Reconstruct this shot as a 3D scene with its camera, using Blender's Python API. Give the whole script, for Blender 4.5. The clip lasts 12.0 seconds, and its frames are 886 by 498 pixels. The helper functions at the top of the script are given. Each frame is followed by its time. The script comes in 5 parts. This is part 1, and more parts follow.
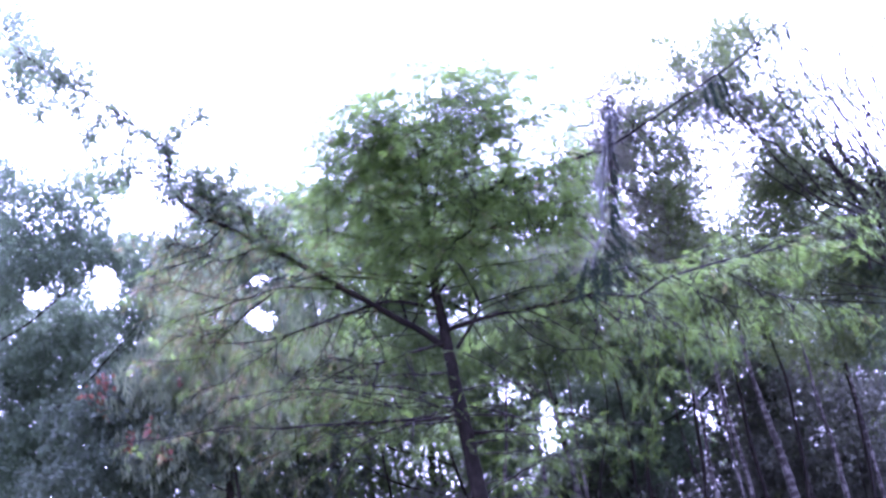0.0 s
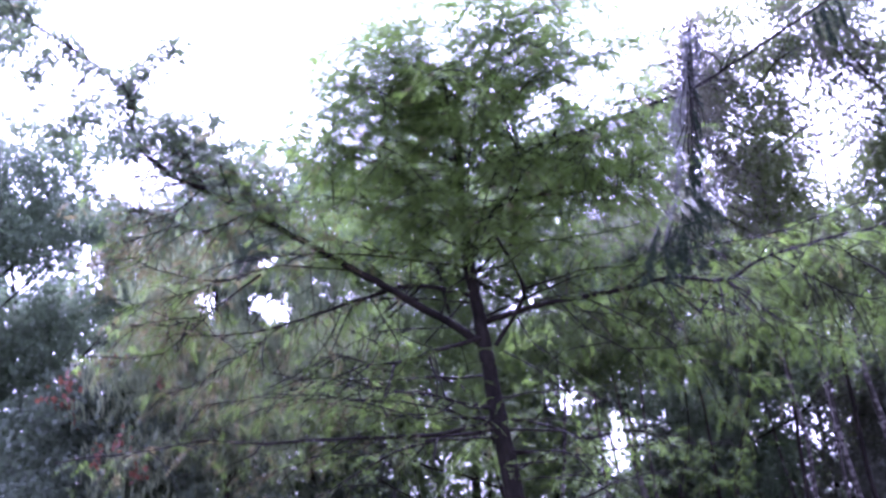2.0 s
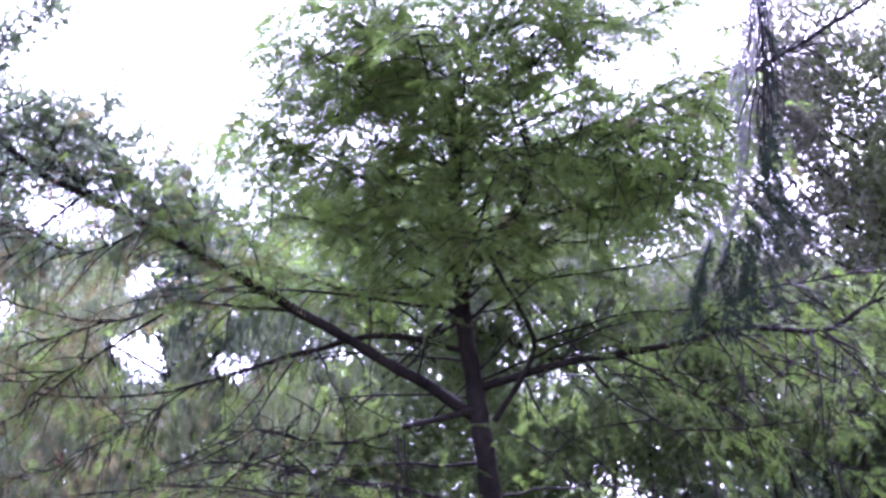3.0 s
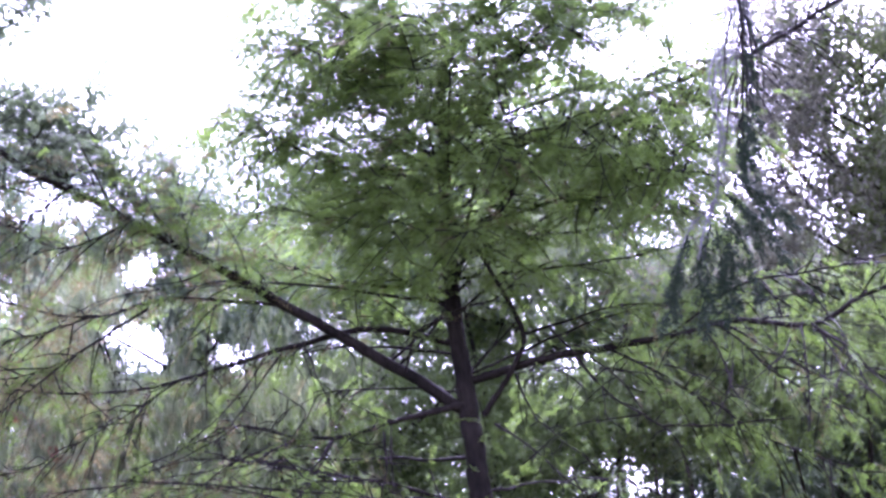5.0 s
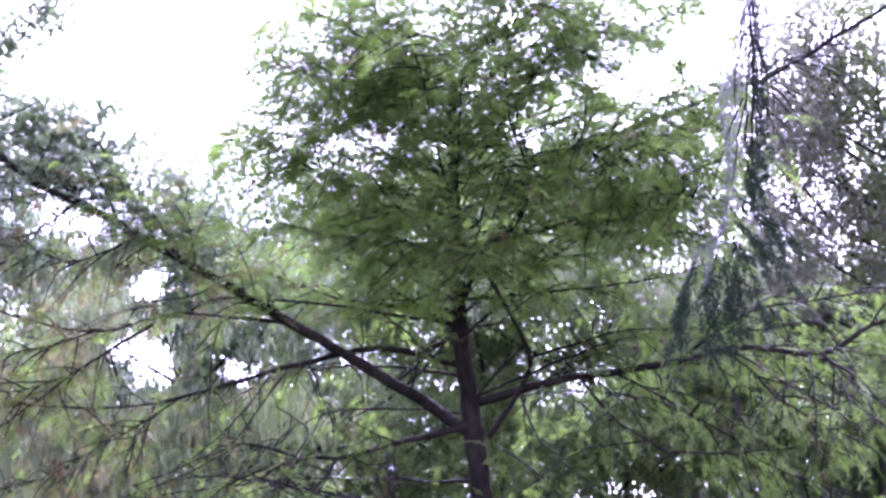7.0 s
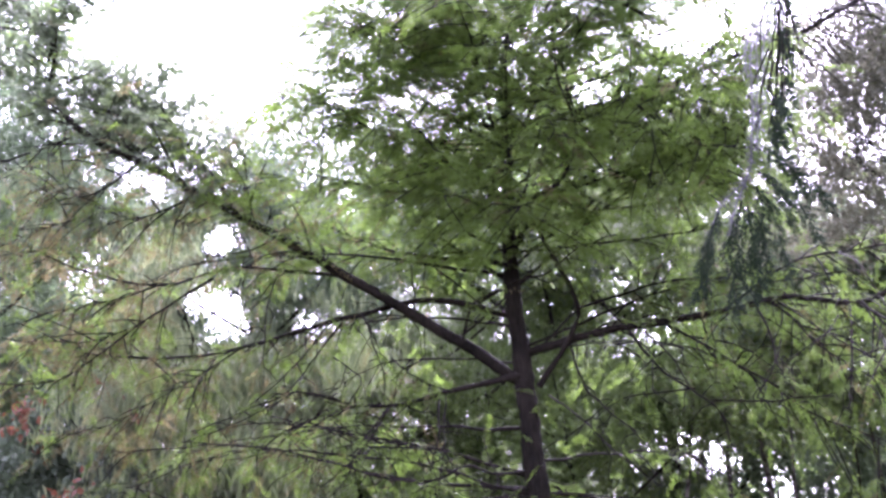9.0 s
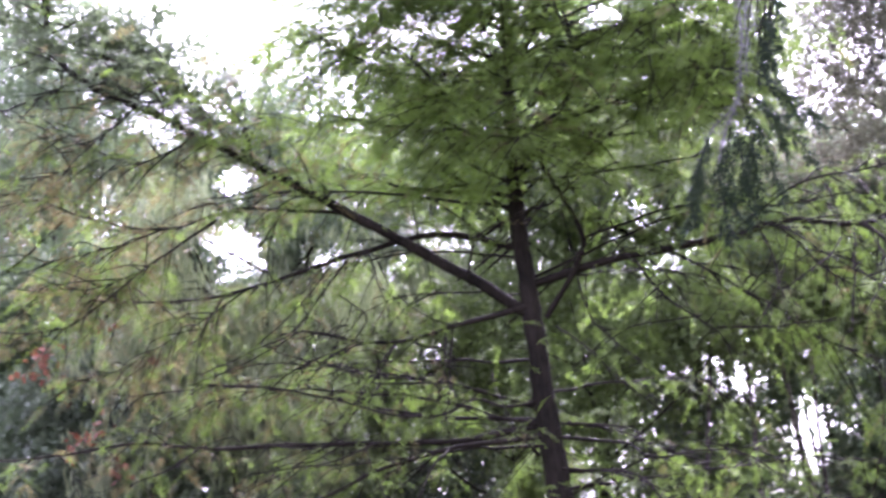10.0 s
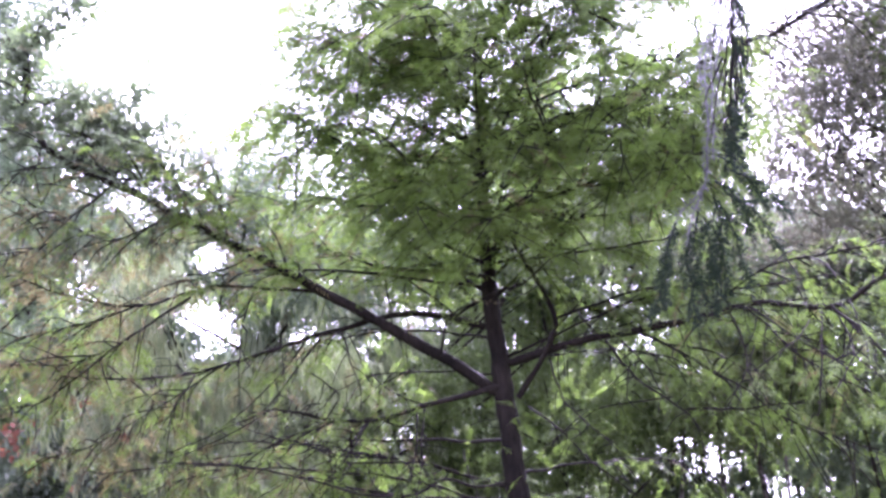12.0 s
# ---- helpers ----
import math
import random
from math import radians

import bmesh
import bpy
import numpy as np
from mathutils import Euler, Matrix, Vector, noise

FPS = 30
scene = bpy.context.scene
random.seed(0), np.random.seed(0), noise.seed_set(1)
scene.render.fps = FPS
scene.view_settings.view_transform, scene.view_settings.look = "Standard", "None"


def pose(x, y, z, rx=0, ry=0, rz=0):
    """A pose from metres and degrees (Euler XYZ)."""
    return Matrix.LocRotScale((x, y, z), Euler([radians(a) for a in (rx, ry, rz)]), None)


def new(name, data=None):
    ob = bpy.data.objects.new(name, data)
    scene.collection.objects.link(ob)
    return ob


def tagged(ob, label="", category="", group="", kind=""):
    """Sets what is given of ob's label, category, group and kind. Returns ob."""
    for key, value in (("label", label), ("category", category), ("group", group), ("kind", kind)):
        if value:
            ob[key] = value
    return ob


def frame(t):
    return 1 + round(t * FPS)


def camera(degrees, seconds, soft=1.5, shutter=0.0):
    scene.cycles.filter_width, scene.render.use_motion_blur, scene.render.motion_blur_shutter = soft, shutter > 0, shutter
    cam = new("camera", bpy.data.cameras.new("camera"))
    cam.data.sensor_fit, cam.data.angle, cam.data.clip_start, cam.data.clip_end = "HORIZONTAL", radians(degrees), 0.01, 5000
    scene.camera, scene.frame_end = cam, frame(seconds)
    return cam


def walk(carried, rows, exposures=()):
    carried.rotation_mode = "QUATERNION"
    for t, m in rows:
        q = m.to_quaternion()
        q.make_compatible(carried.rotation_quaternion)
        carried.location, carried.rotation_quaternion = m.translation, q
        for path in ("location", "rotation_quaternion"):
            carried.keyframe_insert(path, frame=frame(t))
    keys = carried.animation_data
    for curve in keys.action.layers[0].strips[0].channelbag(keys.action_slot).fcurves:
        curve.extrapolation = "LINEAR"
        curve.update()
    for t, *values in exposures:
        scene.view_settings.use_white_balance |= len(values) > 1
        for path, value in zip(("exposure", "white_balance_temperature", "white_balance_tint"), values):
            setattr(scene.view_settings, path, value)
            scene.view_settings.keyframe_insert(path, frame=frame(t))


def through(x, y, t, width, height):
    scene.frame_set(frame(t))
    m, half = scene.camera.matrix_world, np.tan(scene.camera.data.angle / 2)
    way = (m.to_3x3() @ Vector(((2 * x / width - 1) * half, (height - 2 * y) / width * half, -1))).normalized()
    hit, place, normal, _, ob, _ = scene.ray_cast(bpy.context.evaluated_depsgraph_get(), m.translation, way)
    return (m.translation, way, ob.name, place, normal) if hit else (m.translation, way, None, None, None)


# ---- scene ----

# ---------------------------------------------------------------- camera
cam = camera(38, 12.0, soft=3.0, shutter=0.2)
# seconds, place in metres, heading, tilt and roll in degrees
PATH = [
    (0, -1.504, -8.636, 0.606, -5.41, 14.00, -9.71),
    (0.2, -1.479, -8.694, 0.571, -5.17, 13.47, -10.84),
    (0.5, -1.442, -8.780, 0.518, -3.94, 13.27, -11.45),
    (0.7, -1.343, -8.629, 0.473, -3.35, 13.03, -10.84),
    (1, -1.195, -8.403, 0.405, -1.73, 14.77, -10.23),
    (1.2, -1.098, -7.798, 0.518, -1.86, 14.54, -10.10),
    (1.5, -0.952, -6.891, 0.688, -1.69, 14.53, -9.67),
    (1.7, -0.815, -6.075, 0.862, -1.72, 14.37, -9.18),
    (2, -0.609, -4.851, 1.123, -1.47, 14.61, -8.38),
    (2.2, -0.469, -3.967, 1.249, -0.72, 15.30, -8.38),
    (2.5, -0.258, -2.642, 1.438, 0.28, 16.15, -8.24),
    (2.7, 0.064, -1.829, 1.556, 1.65, 16.66, -7.49),
    (3, 0.547, -0.609, 1.732, 3.22, 18.59, -6.24),
    (3.2, 0.571, -0.603, 1.792, 2.23, 18.11, -5.87),
    (4.8, 0.921, -0.456, 1.843, 4.32, 18.00, -6.04),
    (5, 0.918, -0.466, 1.851, 4.84, 17.78, -6.13),
    (5.2, 0.927, -0.463, 1.857, 5.42, 17.99, -5.94),
    (5.5, 0.941, -0.459, 1.865, 5.68, 18.41, -5.57),
    (5.8, 0.945, -0.456, 1.872, 5.12, 18.29, -5.30),
    (6, 0.948, -0.454, 1.876, 5.09, 18.35, -5.31),
    (6.5, 0.986, -0.430, 1.876, 5.58, 18.70, -4.79),
    (6.7, 0.988, -0.403, 1.904, 5.46, 18.67, -4.90),
    (8.3, 1.140, -0.519, 1.688, 6.48, 18.24, -4.04),
    (8.5, 1.255, -0.495, 1.702, 6.85, 17.71, -4.34),
    (8.8, 1.382, -0.536, 1.738, 8.79, 17.07, -4.41),
    (9, 1.467, -0.564, 1.762, 10.60, 16.99, -3.87),
    (9.2, 1.539, -0.536, 1.769, 9.58, 15.14, -3.35),
    (9.5, 1.647, -0.493, 1.780, 8.73, 14.22, -3.36),
    (9.7, 1.704, -0.473, 1.799, 10.39, 14.98, -4.06),
    (9.8, 1.732, -0.462, 1.809, 10.36, 14.95, -4.17),
    (10, 1.789, -0.442, 1.828, 12.87, 13.82, -5.31),
    (10.1, 1.800, -0.450, 1.831, 13.90, 13.68, -5.30),
    (10.2, 1.811, -0.457, 1.835, 13.26, 13.70, -5.30),
    (10.3, 1.822, -0.465, 1.838, 11.34, 15.18, -5.93),
    (10.5, 1.844, -0.480, 1.845, 10.88, 15.76, -6.05),
    (10.7, 1.842, -0.487, 1.847, 10.88, 15.87, -6.11),
    (11, 1.838, -0.498, 1.849, 11.52, 16.26, -6.14),
    (11.2, 1.837, -0.502, 1.853, 11.63, 15.98, -6.05),
    (11.5, 1.836, -0.508, 1.859, 10.53, 16.52, -6.17),
    (11.7, 1.843, -0.506, 1.847, 11.08, 17.28, -5.98),
    (12, 1.854, -0.503, 1.828, 11.59, 17.13, -5.10),
]
walk(cam, [(t, pose(x, y, z, 90 + tilt, 0, turn) @ pose(0, 0, 0, 0, 0, roll)) for t, x, y, z, turn, tilt, roll in PATH],
     exposures=[(0, 3.80, 4720, 62), (0.3, 3.58, 4780, 62), (1.0, 3.50, 4820, 62), (2.0, 3.46, 4920, 61), (3.2, 3.60, 5150, 58), (6.5, 3.82, 5200, 58), (8.5, 3.78, 5500, 50), (9.5, 3.80, 5720, 44), (12, 3.95, 5500, 52)])

# ---------------------------------------------------------------- light: an overcast sky
world = bpy.data.worlds.new("overcast_sky")
scene.world = world
world.use_nodes = True
wn = world.node_tree.nodes
sky = wn.new("ShaderNodeTexSky")
sky.sky_type = "NISHITA"
sky.sun_disc = False
sky.sun_elevation, sky.sun_rotation = radians(60), radians(8)
sky.air_density, sky.dust_density, sky.ozone_density = 1.0, 6.0, 0.3
pale = wn.new("ShaderNodeHueSaturation")      # thin cloud takes most of the blue out of the sky
pale.inputs["Saturation"].default_value = 0.18
world.node_tree.links.new(sky.outputs[0], pale.inputs["Color"])
world.node_tree.links.new(pale.outputs[0], wn["Background"].inputs[0])
wn["Background"].inputs[1].default_value = 0.15

sun_data = bpy.data.lights.new("sun", "SUN")
sun_data.energy, sun_data.angle, sun_data.color = 0.9, radians(35), (1.0, 0.97, 0.93)
sun = new("sun", sun_data)
sun.rotation_euler = (radians(-30), 0, radians(-8))


# ---------------------------------------------------------------- materials
def leaf_material(name, dark, light, through, gloss=0.45, share=0.45):
    """A thin leaf: two greens mixed leaf by leaf and in wide drifts, partly let through by the light."""
    m = bpy.data.materials.new(name)
    m.use_nodes = True
    n, link = m.node_tree.nodes, m.node_tree.links.new
    geo, tex, mixf = n.new("ShaderNodeNewGeometry"), n.new("ShaderNodeTexNoise"), n.new("ShaderNodeMath")
    tex.inputs["Scale"].default_value, tex.inputs["Detail"].default_value = 0.9, 3
    coord = n.new("ShaderNodeTexCoord")
    link(coord.outputs["Object"], tex.inputs["Vector"])
    mixf.operation = "MULTIPLY_ADD"
    mixf.inputs[1].default_value = 0.55
    link(geo.outputs["Random Per Island"], mixf.inputs[0])
    drift = n.new("ShaderNodeMath")
    drift.operation = "MULTIPLY_ADD"
    drift.inputs[1].default_value, drift.inputs[2].default_value = 1.6, -0.58
    link(tex.outputs["Fac"], drift.inputs[0])
    link(drift.outputs[0], mixf.inputs[2])
    col = n.new("ShaderNodeMix")
    col.data_type, col.clamp_factor = "RGBA", True
    col.inputs[6].default_value, col.inputs[7].default_value = (*dark, 1), (*light, 1)
    link(mixf.outputs[0], col.inputs[0])
    p = n["Principled BSDF"]
    p.inputs["Roughness"].default_value = gloss
    p.inputs["Specular IOR Level"].default_value = 0.3 if gloss < 0.7 else 0.08
    link(col.outputs[2], p.inputs["Base Color"])
    tr, tint, mix = n.new("ShaderNodeBsdfTranslucent"), n.new("ShaderNodeMix"), n.new("ShaderNodeMixShader")
    tint.data_type, tint.blend_type = "RGBA", "MIX"
    tint.inputs[0].default_value = 0.6
    link(col.outputs[2], tint.inputs[6])
    tint.inputs[7].default_value = (*through, 1)
    link(tint.outputs[2], tr.inputs["Color"])
    mix.inputs[0].default_value = share
    link(p.outputs[0], mix.inputs[1])
    link(tr.outputs[0], mix.inputs[2])
    link(mix.outputs[0], n["Material Output"].inputs[0])
    return m


def bark_material(name, dark, light, scale=9.0, stretch=0.25, rough=0.8, marks=None):
    """Furrowed bark with moss-sized stains; marks: colour of the dark bands of a birch."""
    m = bpy.data.materials.new(name)
    m.use_nodes = True
    n, link = m.node_tree.nodes, m.node_tree.links.new
    coord, mapping = n.new("ShaderNodeTexCoord"), n.new("ShaderNodeMapping")
    mapping.inputs["Scale"].default_value = (1, 1, stretch)
    link(coord.outputs["Object"], mapping.inputs[0])
    fine, wide = n.new("ShaderNodeTexNoise"), n.new("ShaderNodeTexNoise")
    fine.inputs["Scale"].default_value, fine.inputs["Detail"].default_value = scale * 4, 6
    wide.inputs["Scale"].default_value, wide.inputs["Detail"].default_value = scale * 0.4, 4
    link(mapping.outputs[0], fine.inputs["Vector"])
    link(coord.outputs["Object"], wide.inputs["Vector"])
    add = n.new("ShaderNodeMath")
    add.operation = "MULTIPLY"
    link(fine.outputs["Fac"], add.inputs[0])
    link(wide.outputs["Fac"], add.inputs[1])
    ramp = n.new("ShaderNodeValToRGB")
    ramp.color_ramp.elements[0].position, ramp.color_ramp.elements[1].position = 0.12, 0.42
    ramp.color_ramp.elements[0].color, ramp.color_ramp.elements[1].color = (*dark, 1), (*light, 1)
    link(add.outputs[0], ramp.inputs[0])
    out = ramp.outputs[0]
    if marks:
        bands, bmap, cut, mix = n.new("ShaderNodeTexNoise"), n.new("ShaderNodeMapping"), n.new("ShaderNodeMath"), n.new("ShaderNodeMix")
        bmap.inputs["Scale"].default_value = (3.5, 3.5, 11)
        link(coord.outputs["Object"], bmap.inputs[0])
        link(bmap.outputs[0], bands.inputs["Vector"])
        bands.inputs["Scale"].default_value, bands.inputs["Detail"].default_value = 1.6, 4
        cut.operation = "GREATER_THAN"
        cut.inputs[1].default_value = 0.50
        link(bands.outputs["Fac"], cut.inputs[0])
        mix.data_type = "RGBA"
        link(cut.outputs[0], mix.inputs[0])
        link(out, mix.inputs[6])
        mix.inputs[7].default_value = (*marks, 1)
        out = mix.outputs[2]
    p, bump = n["Principled BSDF"], n.new("ShaderNodeBump")
    p.inputs["Roughness"].default_value = rough
    p.inputs["Specular IOR Level"].default_value = 0.10
    link(out, p.inputs["Base Color"])
    bump.inputs["Strength"].default_value, bump.inputs["Distance"].default_value = 0.7, 0.02
    link(fine.outputs["Fac"], bump.inputs["Height"])
    link(bump.outputs[0], p.inputs["Normal"])
    return m


BARK = bark_material("dark_brown_bark", (0.004, 0.0034, 0.0029), (0.021, 0.017, 0.0135))
TWIG = bark_material("dark_twig_bark", (0.005, 0.0045, 0.004), (0.014, 0.012, 0.010))
BIRCH = bark_material("birch_bark", (0.05, 0.044, 0.04), (0.15, 0.138, 0.128), marks=(0.025, 0.022, 0.02))
FEATHERY = leaf_material("feathery_conifer_leaf", (0.050, 0.077, 0.022), (0.112, 0.172, 0.032), (0.165, 0.268, 0.042), share=0.57)
SILVER = leaf_material("silver_needle_underside", (0.035, 0.038, 0.038), (0.17, 0.178, 0.175), (0.08, 0.085, 0.08), share=0.2)
SPRUCE = leaf_material("dark_needle_leaf", (0.006, 0.011, 0.007), (0.024, 0.037, 0.021), (0.02, 0.035, 0.016), gloss=0.8, share=0.15)
GREEN = leaf_material("fresh_green_leaf", (0.052, 0.082, 0.026), (0.118, 0.172, 0.050), (0.14, 0.21, 0.05), share=0.48)
TEAL = leaf_material("dull_green_broad_leaf", (0.047, 0.073, 0.044), (0.108, 0.152, 0.085), (0.115, 0.168, 0.078), share=0.45)
WILLOW = leaf_material("pale_drooping_leaf", (0.07, 0.095, 0.048), (0.25, 0.29, 0.18), (0.19, 0.25, 0.09))
YELLOWING = leaf_material("yellow_green_leaf", (0.038, 0.058, 0.024), (0.11, 0.137, 0.045), (0.14, 0.19, 0.05))
# two leaf greens darkened in colour to stand in for shade low in the wood
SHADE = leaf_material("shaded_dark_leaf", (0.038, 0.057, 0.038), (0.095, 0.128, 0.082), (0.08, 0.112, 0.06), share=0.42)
DEEP = leaf_material("deep_shade_leaf", (0.042, 0.048, 0.036), (0.110, 0.118, 0.088), (0.08, 0.09, 0.055), share=0.38)
TURNED = leaf_material("browning_feathery_leaf", (0.062, 0.056, 0.028), (0.140, 0.126, 0.056), (0.18, 0.155, 0.06), share=0.5)
RED = leaf_material("red_autumn_leaf", (0.075, 0.03, 0.022), (0.19, 0.08, 0.045), (0.20, 0.08, 0.04))
# conifer leaf greyed in colour to imitate haze over the upper left
HAZED = leaf_material("hazed_feathery_leaf", (0.044, 0.062, 0.037), (0.102, 0.138, 0.072), (0.125, 0.172, 0.076), share=0.45)
PLUM = leaf_material("brown_purple_leaf", (0.060, 0.060, 0.046), (0.150, 0.155, 0.105), (0.15, 0.155, 0.09), share=0.45)


def ground_material():
    m = bpy.data.materials.new("forest_litter")
    m.use_nodes = True
    n, link = m.node_tree.nodes, m.node_tree.links.new
    a, b, ramp, mul = n.new("ShaderNodeTexNoise"), n.new("ShaderNodeTexNoise"), n.new("ShaderNodeValToRGB"), n.new("ShaderNodeMath")
    coord = n.new("ShaderNodeTexCoord")
    for tex, s in ((a, 0.35), (b, 14)):
        tex.inputs["Scale"].default_value, tex.inputs["Detail"].default_value = s, 6
        link(coord.outputs["Object"], tex.inputs["Vector"])
    mul.operation = "MULTIPLY"
    link(a.outputs["Fac"], mul.inputs[0])
    link(b.outputs["Fac"], mul.inputs[1])
    ramp.color_ramp.elements[0].position, ramp.color_ramp.elements[1].position = 0.15, 0.4
    ramp.color_ramp.elements[0].color, ramp.color_ramp.elements[1].color = (0.03, 0.025, 0.018, 1), (0.08, 0.09, 0.035, 1)
    link(mul.outputs[0], ramp.inputs[0])
    bump = n.new("ShaderNodeBump")
    bump.inputs["Strength"].default_value = 0.6
    link(b.outputs["Fac"], bump.inputs["Height"])
    link(ramp.outputs[0], n["Principled BSDF"].inputs["Base Color"])
    link(bump.outputs[0], n["Principled BSDF"].inputs["Normal"])
    n["Principled BSDF"].inputs["Roughness"].default_value = 0.95
    return m


# ---------------------------------------------------------------- mesh helpers
rng = np.random.default_rng(7)


def unit(v):
    v = np.asarray(v, float)
    return v / np.maximum(np.linalg.norm(v, axis=-1, keepdims=True), 1e-9)


class Geo:
    """Collects quads of many tubes or leaves for one mesh."""

    def __init__(self):
        self.v, self.q, self.n = [], [], 0

    def add(self, v, q):
        self.v.append(np.asarray(v, float).reshape(-1, 3))
        self.q.append(np.asarray(q, int).reshape(-1, 4) + self.n)
        self.n += len(self.v[-1])

    def mesh(self, name, material, smooth=True, origin=(0, 0, 0)):
        me = bpy.data.meshes.new(name)
        v, q = np.concatenate(self.v) - np.array(origin, float), np.concatenate(self.q)
        me.vertices.add(len(v))
        me.vertices.foreach_set("co", v.astype(np.float32).ravel())
        me.loops.add(q.size)
        me.loops.foreach_set("vertex_index", q.astype(np.int32).ravel())
        me.polygons.add(len(q))
        me.polygons.foreach_set("loop_start", np.arange(0, q.size, 4, dtype=np.int32))
        me.polygons.foreach_set("use_smooth", np.full(len(q), smooth))
        me.materials.append(material)
        me.update(calc_edges=True)
        return me


def part(name, geo, material, parent, label="", kind="", smooth=True):
    """One mesh object under a thing or part; the mesh is given in world metres."""
    at = (parent.parent or parent).matrix_basis.translation
    ob = new(name, geo.mesh(name, material, smooth, at))
    ob.parent = parent
    return tagged(ob, label, "", "", kind)


def thing(name, at, label, category, group=""):
    ob = new(name)
    ob.empty_display_size = 0.2
    ob.matrix_basis = Matrix.Translation(at)
    return tagged(ob, label, category, group)


def curve(points, step=0.07, wobble=0.0):
    """A smooth line through a few points (Catmull-Rom), sampled about every step metres, with a little natural wobble."""
    p = np.array(points, float)
    p = np.vstack([2 * p[0] - p[1], p, 2 * p[-1] - p[-2]])
    out = []
    for i in range(1, len(p) - 2):
        k = max(2, int(np.linalg.norm(p[i + 1] - p[i]) / step))
        t = np.linspace(0, 1, k, endpoint=False)[:, None]
        a, b, c, d = p[i - 1:i + 3]
        out.append(0.5 * (2 * b + (c - a) * t + (2 * a - 5 * b + 4 * c - d) * t ** 2 + (3 * b - a - 3 * c + d) * t ** 3))
    c = np.vstack(out + [p[-2][None]])
    if wobble:
        n = len(c)
        w = rng.normal(0, wobble, (n, 3))
        ker = np.exp(-np.linspace(-2, 2, 9) ** 2)
        w = np.stack([np.convolve(w[:, k], ker / ker.sum(), "same")[:n] for k in range(3)], 1) * 2
        c = c + w * np.minimum(1, np.arange(n) / 5.0)[:, None]
    return c


def tube(geo, line, r0, r1, sides=6, power=1.0, rough=0.0):
    """A tapered tube along a line, slightly out of round."""
    c = np.asarray(line, float)
    n = len(c)
    d = unit(np.gradient(c, axis=0))
    ref = np.where(np.abs(d[:, 2:3]) > 0.8, [[1.0, 0, 0]], [[0, 0, 1.0]])
    u = unit(np.cross(d, ref))
    w = np.cross(d, u)
    r = np.interp(np.linspace(0, 1, n), np.linspace(0, 1, len(r0)), r0) if np.ndim(r0) else r0 + (r1 - r0) * np.linspace(0, 1, n) ** power
    a = np.arange(sides) * 2 * math.pi / sides
    rr = r[:, None] * (1 + rng.normal(0, rough, (n, sides)) if rough else np.ones((n, sides)))
    v = c[:, None, :] + rr[:, :, None] * (np.cos(a)[None, :, None] * u[:, None, :] + np.sin(a)[None, :, None] * w[:, None, :])
    i, j = np.meshgrid(np.arange(n - 1), np.arange(sides), indexing="ij")
    q = np.stack([i * sides + j, i * sides + (j + 1) % sides, (i + 1) * sides + (j + 1) % sides, (i + 1) * sides + j], -1)
    geo.add(v, q)


def leaves(geo, base, along, side, length, width):
    """Many leaves at once: each a pointed blade of two halves with a slight keel."""
    base, along, side = np.asarray(base), unit(along), unit(side)
    length, width = np.asarray(length)[:, None], np.asarray(width)[:, None]
    nor = np.cross(along, side)
    mid = base + along * length * 0.42
    sag = nor * length * 0.06
    v = np.stack([base, mid + side * width * 0.5 + sag, base + along * length, mid - side * width * 0.5 + sag], 1)
    k = len(base)
    geo.add(v, np.arange(4 * k).reshape(k, 4))


# Sky gaps cut through the foliage along sight lines from two camera standpoints: x and z at y = 10, their lean per
# metre of y, half width, half height, and how fast the gap widens.
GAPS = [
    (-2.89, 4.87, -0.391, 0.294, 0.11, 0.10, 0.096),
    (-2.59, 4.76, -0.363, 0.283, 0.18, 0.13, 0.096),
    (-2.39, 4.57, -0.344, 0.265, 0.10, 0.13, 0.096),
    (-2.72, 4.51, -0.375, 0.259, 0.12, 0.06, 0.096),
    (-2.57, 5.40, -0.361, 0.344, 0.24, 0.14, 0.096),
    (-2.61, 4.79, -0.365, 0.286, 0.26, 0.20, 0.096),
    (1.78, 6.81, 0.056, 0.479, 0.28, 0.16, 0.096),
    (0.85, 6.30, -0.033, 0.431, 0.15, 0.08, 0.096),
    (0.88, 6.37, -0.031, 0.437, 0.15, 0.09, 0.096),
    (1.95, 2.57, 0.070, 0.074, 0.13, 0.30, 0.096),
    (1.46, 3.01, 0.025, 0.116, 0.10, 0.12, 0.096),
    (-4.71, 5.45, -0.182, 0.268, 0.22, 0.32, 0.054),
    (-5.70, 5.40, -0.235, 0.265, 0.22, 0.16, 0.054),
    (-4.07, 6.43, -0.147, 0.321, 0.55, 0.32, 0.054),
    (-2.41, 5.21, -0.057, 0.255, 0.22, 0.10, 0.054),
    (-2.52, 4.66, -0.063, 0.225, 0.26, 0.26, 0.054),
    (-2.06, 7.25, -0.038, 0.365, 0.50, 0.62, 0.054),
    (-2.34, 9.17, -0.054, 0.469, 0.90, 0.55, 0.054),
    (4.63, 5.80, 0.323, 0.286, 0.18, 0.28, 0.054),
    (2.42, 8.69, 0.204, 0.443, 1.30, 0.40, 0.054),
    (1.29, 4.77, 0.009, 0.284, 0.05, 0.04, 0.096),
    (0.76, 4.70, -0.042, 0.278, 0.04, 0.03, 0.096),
]


